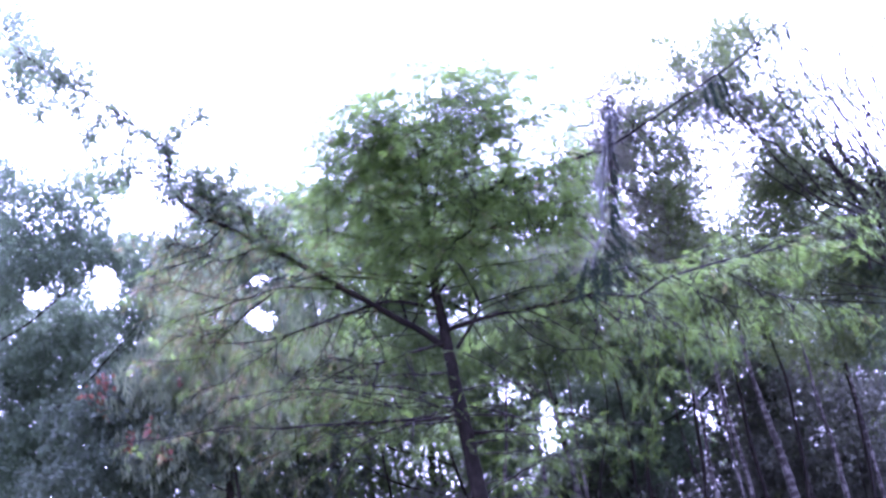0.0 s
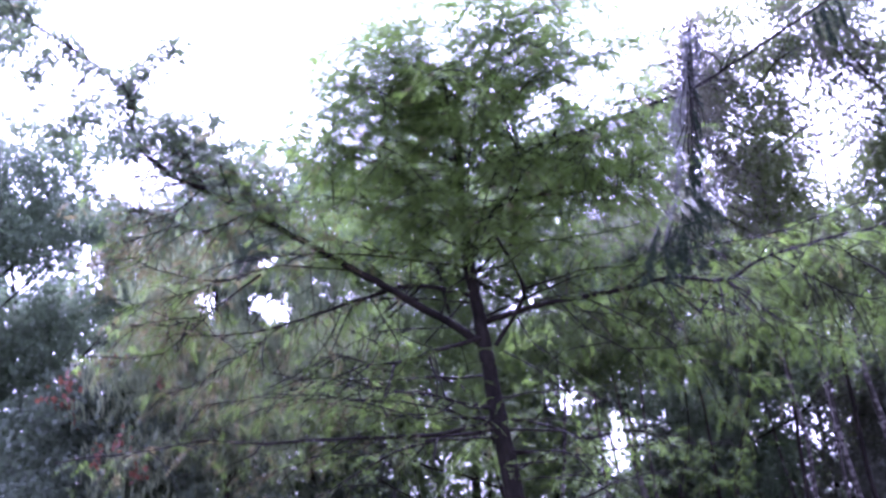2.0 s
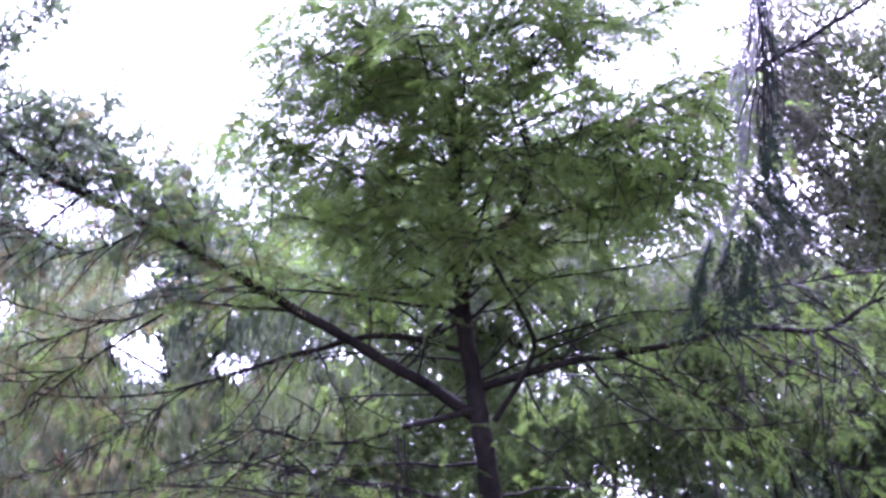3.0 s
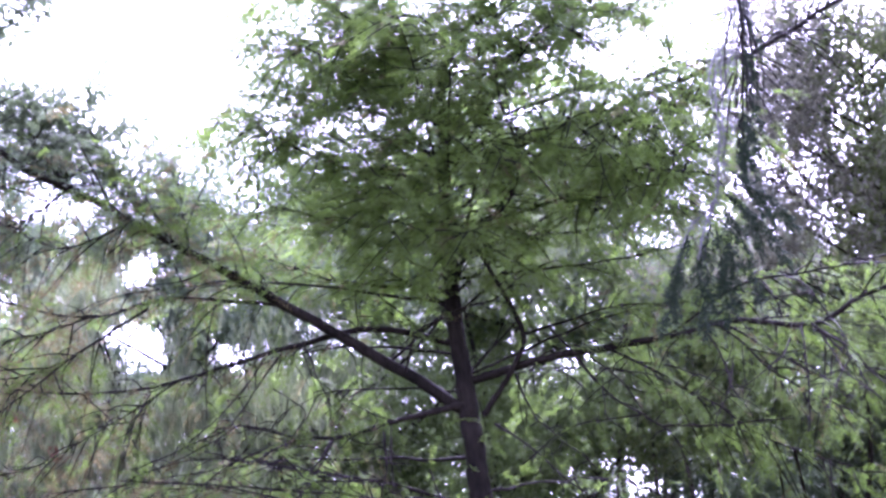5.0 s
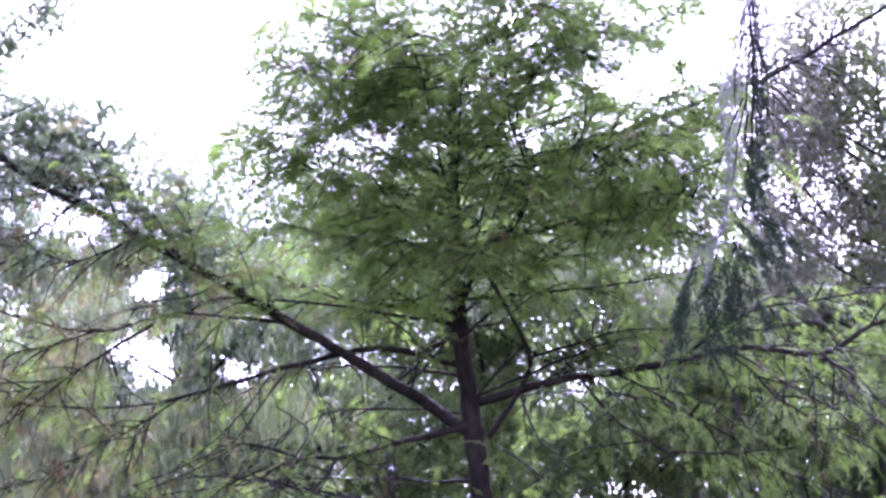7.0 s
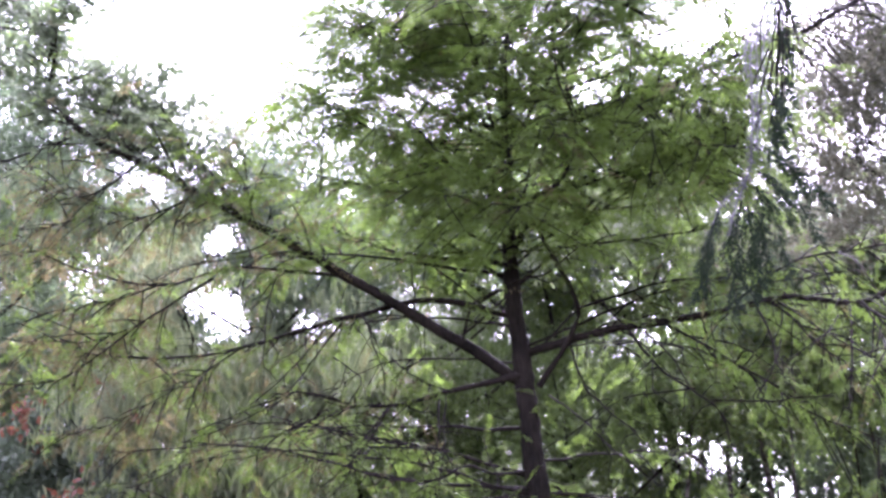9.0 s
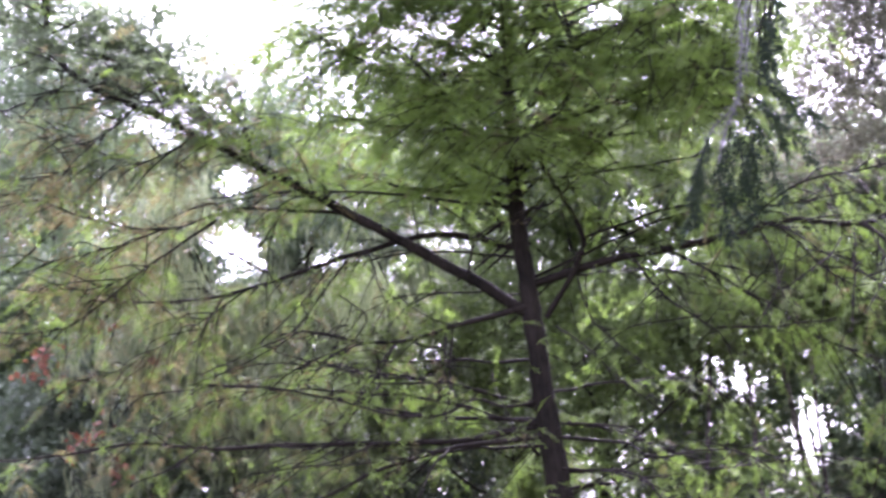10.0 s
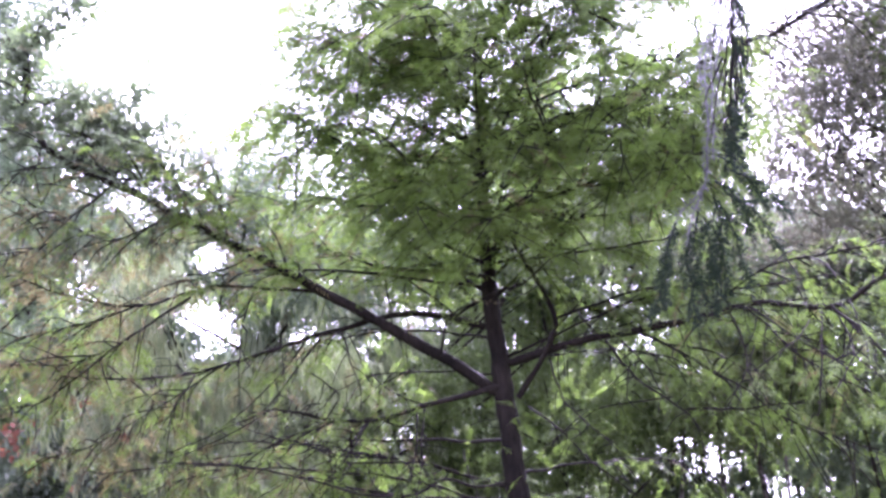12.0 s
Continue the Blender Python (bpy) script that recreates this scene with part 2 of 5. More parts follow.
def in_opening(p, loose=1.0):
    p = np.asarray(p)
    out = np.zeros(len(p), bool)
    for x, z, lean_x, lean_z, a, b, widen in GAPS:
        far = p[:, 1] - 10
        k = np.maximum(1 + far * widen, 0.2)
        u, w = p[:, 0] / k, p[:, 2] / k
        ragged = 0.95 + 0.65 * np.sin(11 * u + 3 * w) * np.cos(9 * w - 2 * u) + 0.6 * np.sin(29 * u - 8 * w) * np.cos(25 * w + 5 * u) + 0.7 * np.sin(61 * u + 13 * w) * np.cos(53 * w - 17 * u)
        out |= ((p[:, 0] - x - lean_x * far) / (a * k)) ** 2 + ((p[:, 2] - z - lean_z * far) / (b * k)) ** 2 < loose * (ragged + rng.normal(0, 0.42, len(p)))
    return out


# ---------------------------------------------------------------- ground
def height_at(x, y):
    slope = -1.0 + 0.15 * (np.clip(y, -60, -0.5) + 8.5)
    return slope - 0.06 * np.clip(y - 0.5, 0, 25) + 0.12 * np.sin(0.31 * x + 0.7) * np.cos(0.27 * y)


def make_ground():
    g = Geo()
    far = np.array([400, 900, 1600, 2600])
    xs = np.concatenate([-far[::-1], np.linspace(-150, 150, 121), far])
    ys = np.concatenate([-far[::-1], np.linspace(-150, 150, 121), far])
    x, y = np.meshgrid(xs, ys, indexing="ij")
    z = height_at(x, y)
    n = len(xs)
    i, j = np.meshgrid(np.arange(n - 1), np.arange(n - 1), indexing="ij")
    g.add(np.stack([x, y, z], -1), np.stack([i * n + j, (i + 1) * n + j, (i + 1) * n + j + 1, i * n + j + 1], -1))
    ob = new("ground", g.mesh("ground", ground_material()))
    tagged(ob, "sloping forest floor of leaf litter and moss", "ground", kind="structure")


make_ground()


# ---------------------------------------------------------------- the feathery conifer
def fronds(geo, origin, along, normal, length, pairs=11, leaf=0.036, width=0.0075, spread=0.9):
    """Flat feathery sprays: leaflets in two ranks along a fine stalk."""
    o, d, nrm = np.asarray(origin), unit(along), unit(normal)
    side = unit(np.cross(d, nrm))
    k = len(o)
    s = (np.arange(pairs) + 0.5) / pairs
    for sg in (-1, 1):
        at = o[:, None] + d[:, None] * (s[None, :, None] * length[:, None, None]) + np.array([0, 0, -1.0]) * (0.18 * s ** 2)[None, :, None] * length[:, None, None]
        out = d[:, None] * 0.55 + sg * side[:, None] * spread + rng.normal(0, 0.22, (k, pairs, 3)) + np.array([0, 0, -0.15])
        ln = leaf * (1.1 - 0.55 * s)[None, :] * rng.uniform(0.7, 1.25, (k, pairs))
        wd = width * rng.uniform(0.75, 1.25, (k, pairs))
        ax = np.broadcast_to(np.cross(out, nrm[:, None]) + rng.normal(0, 0.25, (k, pairs, 3)), (k, pairs, 3))
        leaves(geo, at.reshape(-1, 3), out.reshape(-1, 3), ax.reshape(-1, 3), ln.ravel(), wd.ravel())
    # the stalk
    leaves(geo, o, d + np.array([0, 0, -0.1]), side, length * 1.02, np.full(k, 0.004))


class Conifer:
    """Gathers the twigs and sprays that grow on the limbs of one tree."""

    def __init__(self):
        self.twig, self.o, self.d, self.n, self.l = Geo(), [], [], [], []

    def spray(self, o, d, n, length):
        self.o.append(o), self.d.append(d), self.n.append(n), self.l.append(length)

    def clothe(self, line, start=0.2, gap=0.06, reach=0.75, droop=0.35, leafy=1.0, tip=0.45, r=0.0075, stop=1.0):
        """Side twigs along a limb, each with smaller twigs and feathery sprays."""
        c = np.asarray(line)
        seg = np.linalg.norm(np.diff(c, axis=0), axis=1)
        total = seg.sum()
        along = np.concatenate([[0], np.cumsum(seg)])
        s, sg = start * total, 1
        while s < total * stop:
            f = s / total
            p = np.array([np.interp(s, along, c[:, k]) for k in range(3)])
            q = np.array([np.interp(min(s + 0.05, total), along, c[:, k]) for k in range(3)])
            d = unit(q - p + 1e-6)
            side = unit(np.cross(d, [0, 0, 1.0]) + 1e-6) * sg
            ln = reach * (1 - (1 - tip) * f) * rng.uniform(0.55, 1.2)
            way = unit(0.55 * d + 0.8 * side + rng.normal(0, 0.28, 3) + np.array([0, 0, rng.uniform(-droop, 0.15)]))
            self.twiglet(p, way, ln, droop, leafy, r)
            s += gap * rng.uniform(0.6, 1.5)
            sg = -sg

    def twiglet(self, p, way, ln, droop, leafy, r):
        mid = p + way * ln * 0.5 + rng.normal(0, 0.03, 3)
        end = p + way * ln + np.array([0, 0, -droop * ln * 0.45]) + rng.normal(0, 0.04, 3)
        t = curve([p, mid, end], 0.09)
        tube(self.twig, t, r * (0.6 + ln), 0.0026, 3)
        k = max(2, int(ln / 0.045))
        for i in range(k):
            f = (i + 0.7) / k
            b = t[min(len(t) - 1, int(f * len(t)))]
            sg = 1 if i % 2 else -1
            side = unit(np.cross(way, [0, 0, 1.0]) + 1e-6) * sg
            d2 = unit(way * 0.6 + side * 0.75 + rng.normal(0, 0.25, 3) + np.array([0, 0, -droop * rng.uniform(0.2, 1.1)]))
            if rng.random() < leafy * (0.15 if way[1] < -0.05 and p[2] < 4.7 else 0.45 if way[1] < -0.05 and p[0] < -2.4 else 1.0):
                nrm = unit(np.array([0, 0, 1.0]) + rng.normal(0, 0.45 if p[2] < 5 else 0.85, 3))
                self.spray(b, d2, nrm, rng.uniform(0.14, 0.30))
        if rng.random() < leafy:
            self.spray(end, unit(end - mid), unit(np.array([0, 0, 1.0]) + rng.normal(0, 0.4, 3)), rng.uniform(0.14, 0.24))

    def bare(self, parent, line, count, start=0.25, reach=0.65, r=0.009, droop=0.7):
        """Leafless forking twigs that hang from a limb, each a part of its own."""
        for i in range(count):
            p = line[int(len(line) * (start + (0.97 - start) * (i + rng.random()) / count)) - 1]
            g = Geo()
            self.fork(g, p, unit(np.array([rng.normal(0, 0.75), rng.normal(-0.3, 0.3), -droop * rng.uniform(0.3, 1.3) + 0.2])), reach * rng.uniform(0.5, 1.3), r, 2)
            part("twig", g, TWIG, parent)

    def fork(self, g, p, way, ln, r, more):
        a = p + way * ln * 0.5 + rng.normal(0, 0.05 * ln, 3)
        b = a + unit(way + rng.normal(0, 0.35, 3)) * ln * 0.5
        t = curve([p, a, b], 0.07, 0.004)
        tube(g, t, r, max(0.0022, r * 0.45), 4)
        if more:
            for q in (t[len(t) // 3], t[2 * len(t) // 3], t[-1])[rng.integers(0, 2):]:
                self.fork(g, q, unit(way + rng.normal(0, 0.6, 3) + [0, 0, -0.1]), ln * rng.uniform(0.4, 0.7), max(0.003, r * 0.6), more - 1)

    def finish(self, parent, material, leaf=0.055, width=0.013, pairs=8, keep_open=True):
        part("twigs", self.twig, TWIG, parent, "thin dark bare twigs", "stuff")
        o, d, n, l = (np.array(a) for a in (self.o, self.d, self.n, self.l))
        if keep_open:
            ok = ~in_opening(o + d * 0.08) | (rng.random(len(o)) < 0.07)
            ok &= ~((o[:, 0] > 2.55) & (o[:, 2] > 5.6))              # sprays trimmed to the crown's right edge in the camera's view
            ok &= (o[:, 2] < 4.9) | (rng.random(len(o)) < np.where(o[:, 0] < 0, 0.84, 0.72))      # the upper crown lets specks of sky through
            o, d, n, l = o[ok], d[ok], n[ok], l[ok]
        # browner leftward: partly autumn leaf, partly a lens veil's tint put into colour
        turned = rng.random(len(o)) < np.clip((-0.5 - o[:, 0]) * 0.17, 0, 0.45) * np.clip((6.2 - o[:, 2]) / 1.2, 0, 1) + 0.03
        dull = ~turned & (rng.random(len(o)) < np.clip((-1.6 - o[:, 0]) * 0.8, 0, 0.75) * np.clip((o[:, 2] - 4.6) / 0.8, 0, 1))
        for pick, name, leaf_stuff, label in ((~turned & ~dull, "crown", material, "feathery green foliage in flat drooping sprays"),
                                              (dull, "hazed_sprays", HAZED, "feathery sprays coloured grey-green for haze"),
                                              (turned, "turned_leaves", TURNED, "feathery sprays turning brownish olive")):
            g = Geo()
            fronds(g, o[pick], d[pick], n[pick], l[pick], pairs, leaf, width)
            part(name, g, leaf_stuff, parent, label, "stuff", smooth=False)


def main_tree():
    base_z = float(height_at(0.3, 10.1))
    tree = thing("conifer_tree", (0.3, 10.1, base_z), "slender feathery green conifer with very dark bark and drooping limbs", "tree")
    fol = Conifer()
    g = Geo()
    trunk = curve([(0.30, 10.1, base_z - 0.15), (0.16, 10.10, 2.39), (0.11, 10.10, 3.23), (0.10, 10.10, 3.86), (0.06, 10.10, 4.57), (0.07, 10.10, 5.33),
                   (0.13, 10.00, 6.07), (0.23, 9.80, 6.78), (0.70, 9.40, 7.27), (0.98, 9.00, 7.77)], 0.06, 0.004)
    tube(g, trunk, 0.155, 0.012, 14, 1.0, 0.05)
    part("trunk", g, BARK, tree, "dark ridged brown trunk")

    def limb(points, r0, r1, wobble=0.006, clothe=True, bare=0, **kw):
        line = curve(points, 0.06, wobble)
        lg = Geo()
        tube(lg, line, r0, r1, 7, 0.8, 0.05)
        wood = part("limb", lg, BARK, tree)
        if clothe:
            fol.clothe(line, **kw)
        if bare:
            fol.bare(wood, line, bare)
        return line

    def shoot(points, r, leafy=0.4, reach=0.32, gap=0.13):
        """A thin side shoot of a limb, sparsely feathered."""
        limb(points, r, 0.0045, wobble=0.008, start=0.3, reach=reach, gap=gap, leafy=leafy, droop=0.5)

    # low-growing left side
    big = limb([(0.11, 10.10, 3.79), (-0.58, 9.90, 4.31), (-1.42, 9.50, 4.87), (-2.35, 9.00, 5.47), (-3.05, 8.80, 5.89), (-3.18, 8.60, 5.97),
          (-3.47, 8.55, 6.36), (-3.45, 8.50, 6.80), (-3.85, 8.40, 7.29), (-4.30, 8.25, 7.65), (-4.76, 8.10, 7.99), (-5.26, 7.90, 8.42)], 0.058, 0.010, start=0.24, reach=0.85, gap=0.05, tip=0.7, bare=5, stop=0.66)
    fol.clothe(big, start=0.66, reach=0.8, gap=0.055, tip=0.7, leafy=0.85)
    limb([(-4.74, 8.10, 7.89), (-5.09, 8.10, 7.40), (-5.42, 8.10, 6.84)], 0.008, 0.003, clothe=False)
    limb([(0.02, 10.10, 4.41), (-0.63, 10.00, 4.59), (-1.30, 9.70, 4.45), (-2.17, 9.40, 4.21), (-2.75, 9.20, 4.15), (-3.32, 9.00, 4.20)],
         0.034, 0.008, start=0.35, reach=0.6, bare=3)
    limb([(0.02, 10.10, 4.87), (-0.39, 10.30, 5.03), (-1.02, 10.50, 5.22), (-1.84, 10.70, 5.66)], 0.026, 0.006, start=0.3, reach=0.7)
    limb([(-1.30, 9.60, 4.79), (-2.14, 9.30, 4.88), (-2.78, 9.10, 4.75), (-3.52, 8.80, 4.97), (-3.64, 8.60, 5.02), (-4.15, 8.40, 4.90)], 0.018, 0.004, start=0.15, reach=0.6)
    limb([(-2.32, 9.20, 4.79), (-2.86, 8.90, 4.37), (-3.40, 8.60, 3.93), (-4.10, 8.40, 3.96)], 0.013, 0.004, start=0.2, reach=0.6)
    limb([(0.07, 10.05, 3.87), (-0.39, 9.90, 3.79), (-0.88, 9.70, 3.66), (-1.30, 9.60, 3.67), (-1.75, 9.30, 3.47), (-1.92, 9.10, 3.31)],
         0.032, 0.006, start=0.3, reach=0.5, leafy=0.6, gap=0.09, bare=3)
    # right side
    limb([(0.15, 10.10, 4.07), (0.81, 9.90, 4.14), (1.77, 9.60, 4.13), (2.24, 9.20, 4.09), (2.73, 8.80, 3.90), (3.23, 8.60, 4.05),
          (4.34, 8.40, 4.16), (5.65, 8.20, 4.15)], 0.040, 0.006, start=0.28, reach=0.85, droop=0.5, gap=0.06, bare=5)
    limb([(0.22, 10.05, 3.76), (0.56, 9.90, 4.17), (0.63, 9.80, 4.33), (0.55, 9.70, 4.60), (0.35, 9.50, 5.15), (0.65, 9.40, 5.34),
          (0.79, 9.30, 5.70), (0.69, 9.20, 6.18), (0.71, 9.10, 6.64)], 0.028, 0.007, start=0.3, reach=0.45, leafy=0.6)
    limb([(0.63, 9.80, 4.33), (1.03, 9.60, 4.37), (1.44, 9.40, 4.38), (1.93, 9.20, 4.29)], 0.013, 0.004, start=0.3, reach=0.55)
    limb([(2.73, 8.80, 3.90), (2.98, 8.50, 3.49), (3.72, 8.40, 2.89)], 0.011, 0.003, start=0.1, reach=0.6, droop=0.6)
    limb([(0.08, 10.10, 5.43), (0.97, 9.80, 5.44), (1.93, 9.50, 5.62), (2.38, 9.30, 5.66)], 0.022, 0.005, start=0.2, reach=0.65)
    long_limb = limb([(0.50, 9.70, 5.83), (1.20, 9.52, 6.00), (1.57, 9.34, 6.00), (1.94, 9.17, 6.04), (2.30, 8.99, 6.07), (2.55, 8.87, 6.09), (2.81, 8.80, 6.13), (4.53, 8.60, 6.92), (5.28, 8.55, 7.38), (6.05, 8.50, 7.84)],
                     0.026, 0.010, start=0.08, reach=0.7, droop=0.5, gap=0.045, tip=0.7, stop=0.5)
    shoot([(1.53, 9.20, 5.38), (1.77, 9.05, 5.38), (1.96, 8.90, 5.38), (2.13, 8.75, 5.40), (2.35, 8.60, 5.43)], 0.011, 0.5)
    # side shoots of the left limbs
    shoot([(-0.99, 9.60, 3.62), (-1.04, 9.20, 3.39), (-1.12, 9.00, 3.20)], 0.012)
    shoot([(-0.57, 9.70, 3.67), (-0.53, 9.35, 3.33), (-0.57, 9.20, 3.03)], 0.014)
    shoot([(-1.16, 9.60, 4.45), (-1.03, 9.37, 4.13), (-0.90, 9.20, 3.84), (-0.89, 9.10, 3.56)], 0.008)
    shoot([(-0.37, 9.85, 4.16), (-0.29, 9.70, 4.30), (-0.19, 9.62, 4.43), (0.06, 9.60, 4.51)], 0.013)
    shoot([(-0.22, 9.90, 4.50), (-0.35, 9.55, 4.60), (-0.51, 9.40, 4.73)], 0.007)
    shoot([(-0.73, 9.70, 4.45), (-0.65, 9.35, 4.55), (-0.63, 9.20, 4.69)], 0.007)
    shoot([(-1.76, 9.20, 4.75), (-1.74, 8.85, 4.37), (-1.74, 8.70, 3.73)], 0.007)
    shoot([(-1.48, 9.60, 4.36), (-1.68, 9.10, 3.88), (-1.98, 8.80, 3.55)], 0.008)
    shoot([(-1.36, 9.65, 4.39), (-1.59, 9.23, 3.90), (-1.74, 8.88, 3.65), (-2.26, 8.60, 3.41)], 0.010)
    shoot([(-1.29, 9.60, 3.67), (-1.44, 9.20, 3.72), (-1.77, 9.00, 3.73)], 0.007)
    shoot([(-1.59, 9.30, 3.48), (-1.78, 9.00, 3.48), (-2.08, 8.77, 3.44), (-2.31, 8.60, 3.36)], 0.008)
    shoot([(-2.34, 9.30, 4.14), (-2.36, 8.90, 3.80), (-2.35, 8.70, 3.54)], 0.007)
    shoot([(-0.95, 9.70, 4.06), (-0.67, 9.40, 3.79), (-0.42, 9.30, 3.66)], 0.007)
    shoot([(-1.43, 9.60, 4.10), (-1.13, 9.30, 3.83), (-1.21, 9.20, 3.61)], 0.007)
    # side shoots hanging from the long low limb
    shoot([(1.03, 9.70, 4.07), (1.23, 9.43, 3.70), (1.53, 9.15, 3.39), (1.66, 8.97, 3.23), (1.71, 8.80, 2.91)], 0.013)
    shoot([(1.15, 9.70, 4.05), (1.32, 9.25, 3.75), (1.45, 9.00, 3.46)], 0.008)
    shoot([(1.20, 9.60, 3.94), (1.50, 9.20, 3.78), (1.67, 9.00, 3.64)], 0.007)
    shoot([(1.21, 9.60, 3.86), (1.20, 9.25, 3.64), (1.17, 9.10, 3.48)], 0.007)
    shoot([(2.02, 9.20, 4.04), (2.09, 8.90, 3.71), (2.08, 8.67, 3.49), (2.16, 8.50, 3.24)], 0.010)
    shoot([(2.17, 9.10, 3.79), (2.06, 8.70, 3.50), (1.90, 8.50, 3.24)], 0.007)
    shoot([(2.17, 9.00, 4.01), (2.46, 8.67, 3.67), (2.67, 8.40, 3.43), (2.75, 8.20, 3.25)], 0.011)
    shoot([(2.64, 8.75, 3.88), (2.59, 8.50, 3.59), (2.53, 8.32, 3.32), (2.44, 8.20, 3.06)], 0.012)
    shoot([(2.71, 8.70, 3.88), (2.85, 8.40, 3.62), (3.00, 8.17, 3.32), (3.17, 8.00, 3.12)], 0.013)
    shoot([(2.73, 8.70, 3.87), (2.78, 8.37, 3.54), (2.76, 8.10, 3.38), (2.89, 7.90, 3.16)], 0.008)
    shoot([(2.56, 8.80, 3.83), (2.39, 8.40, 3.59), (2.10, 8.20, 3.41)], 0.007)
    shoot([(1.61, 9.25, 3.37), (1.92, 8.93, 3.29), (2.10, 8.68, 3.25), (2.41, 8.50, 3.20)], 0.010)
    shoot([(1.50, 9.40, 3.50), (1.00, 9.23, 3.46), (0.79, 9.13, 3.38), (0.51, 9.10, 3.18)], 0.008)
    shoot([(0.52, 10.00, 4.05), (0.60, 9.72, 3.74), (0.73, 9.45, 3.49), (0.92, 9.28, 3.27), (1.06, 9.10, 3.09)], 0.011)
    shoot([(0.85, 9.60, 4.32), (0.90, 9.35, 4.18), (1.03, 9.30, 4.00)], 0.007)
    shoot([(-0.23, 9.95, 4.51), (0.13, 9.67, 4.58), (0.43, 9.45, 4.57), (0.73, 9.30, 4.71)], 0.014)
    shoot([(2.11, 9.00, 4.17), (2.42, 8.65, 4.08), (2.69, 8.50, 4.06)], 0.007)
    shoot([(2.89, 8.50, 3.58), (2.65, 8.15, 3.28), (2.55, 8.00, 3.14)], 0.007)
    # limbs that fill the middle of the crown
    for pts, r in (([(0.06, 10.10, 5.17), (-0.49, 9.90, 5.44), (-1.15, 9.80, 5.65), (-1.81, 9.70, 5.87)], 0.018), ([(0.07, 10.10, 5.48), (-0.61, 10.20, 5.88), (-1.22, 10.30, 6.27), (-1.80, 10.30, 6.47)], 0.016),
                   ([(0.06, 10.10, 5.17), (0.69, 10.20, 5.27), (1.33, 10.30, 5.32), (1.87, 10.30, 5.30)], 0.016), ([(0.06, 10.10, 4.97), (0.90, 9.90, 4.90), (1.60, 9.70, 4.85), (2.18, 9.50, 4.85)], 0.016),
                   ([(0.11, 10.05, 5.88), (-0.46, 9.80, 6.29), (-1.04, 9.60, 6.67), (-1.60, 9.50, 7.04)], 0.016), ([(0.16, 9.95, 6.32), (-0.34, 9.70, 6.94), (-0.80, 9.50, 7.02), (-1.36, 9.40, 7.33)], 0.015)) + (
                   ([(0.14, 10.00, 6.12), (0.62, 10.10, 6.81), (1.19, 10.20, 7.34), (1.56, 10.20, 7.81)], 0.014), ([(0.20, 9.90, 6.56), (-0.11, 9.80, 7.34), (-0.56, 9.60, 7.76), (-1.01, 9.40, 8.01)], 0.014),
                   ([(0.22, 9.85, 6.75), (1.51, 9.60, 6.86), (2.25, 9.50, 7.17), (2.96, 9.40, 7.30)], 0.014), ([(0.39, 9.80, 6.82), (-0.26, 9.60, 7.16), (-0.89, 9.40, 7.45), (-1.29, 9.30, 7.29)], 0.013),
                   ([(0.30, 10.00, 6.35), (-0.58, 9.80, 6.69), (-1.33, 9.70, 6.81)], 0.013), ([(0.59, 9.60, 7.08), (1.33, 9.60, 7.34), (2.03, 9.60, 7.33), (2.51, 9.50, 7.18)], 0.012)) + (
                   ([(0.29, 10.00, 6.27), (1.27, 9.80, 6.42), (2.20, 9.60, 6.39), (3.06, 9.40, 6.51)], 0.014), ([(0.49, 9.70, 6.95), (0.06, 9.60, 7.53), (-0.42, 9.50, 7.74)], 0.011),
                   ([(0.13, 10.00, 6.07), (-0.46, 9.60, 6.42), (-1.09, 9.30, 6.31), (-1.56, 9.20, 6.21)], 0.013), ([(0.21, 9.90, 6.67), (-0.30, 9.60, 7.16), (-0.94, 9.40, 7.49), (-1.55, 9.20, 7.43)], 0.012),
                   ([(0.12, 10.05, 5.93), (1.03, 9.90, 5.90), (1.65, 9.80, 5.57), (2.10, 9.70, 5.17)], 0.014), ([(0.14, 10.00, 6.07), (1.16, 10.10, 6.23), (1.85, 10.20, 6.17), (2.39, 10.20, 6.15)], 0.014)) + (
                   ([(0.16, 9.95, 6.32), (0.90, 9.80, 6.85), (1.58, 9.70, 7.13), (2.26, 9.60, 7.13)], 0.013), ([(0.11, 10.05, 5.88), (-0.66, 9.70, 5.94), (-1.34, 9.50, 6.30), (-1.64, 9.40, 6.62)], 0.013), ([(0.24, 9.85, 6.92), (-0.16, 9.60, 7.58), (-0.72, 9.40, 7.85)], 0.011)):
        limb(pts, r, 0.004, start=0.15, reach=0.75, gap=0.10, droop=0.5, tip=0.6)
    for pts in ([(0.81, 9.40, 5.89), (1.45, 9.00, 5.49), (2.02, 8.60, 5.09)], [(0.97, 9.80, 5.44), (1.67, 9.40, 5.42), (2.17, 9.00, 5.34)], [(1.06, 9.30, 5.96), (1.57, 9.00, 5.74), (2.07, 8.60, 5.66)]):
        limb(pts, 0.009, 0.003, start=0.1, reach=0.6, gap=0.055, droop=0.5, tip=0.7)
    for pts in ([(0.79, 9.60, 6.74), (1.65, 9.30, 6.86), (2.29, 9.00, 6.88), (2.87, 8.80, 6.94)], [(0.71, 9.80, 6.41), (1.68, 9.40, 6.53), (2.58, 9.00, 6.57), (3.05, 8.80, 6.60)]):
        limb(pts, 0.010, 0.003, start=0.2, reach=0.65, gap=0.06, droop=0.5, tip=0.7)
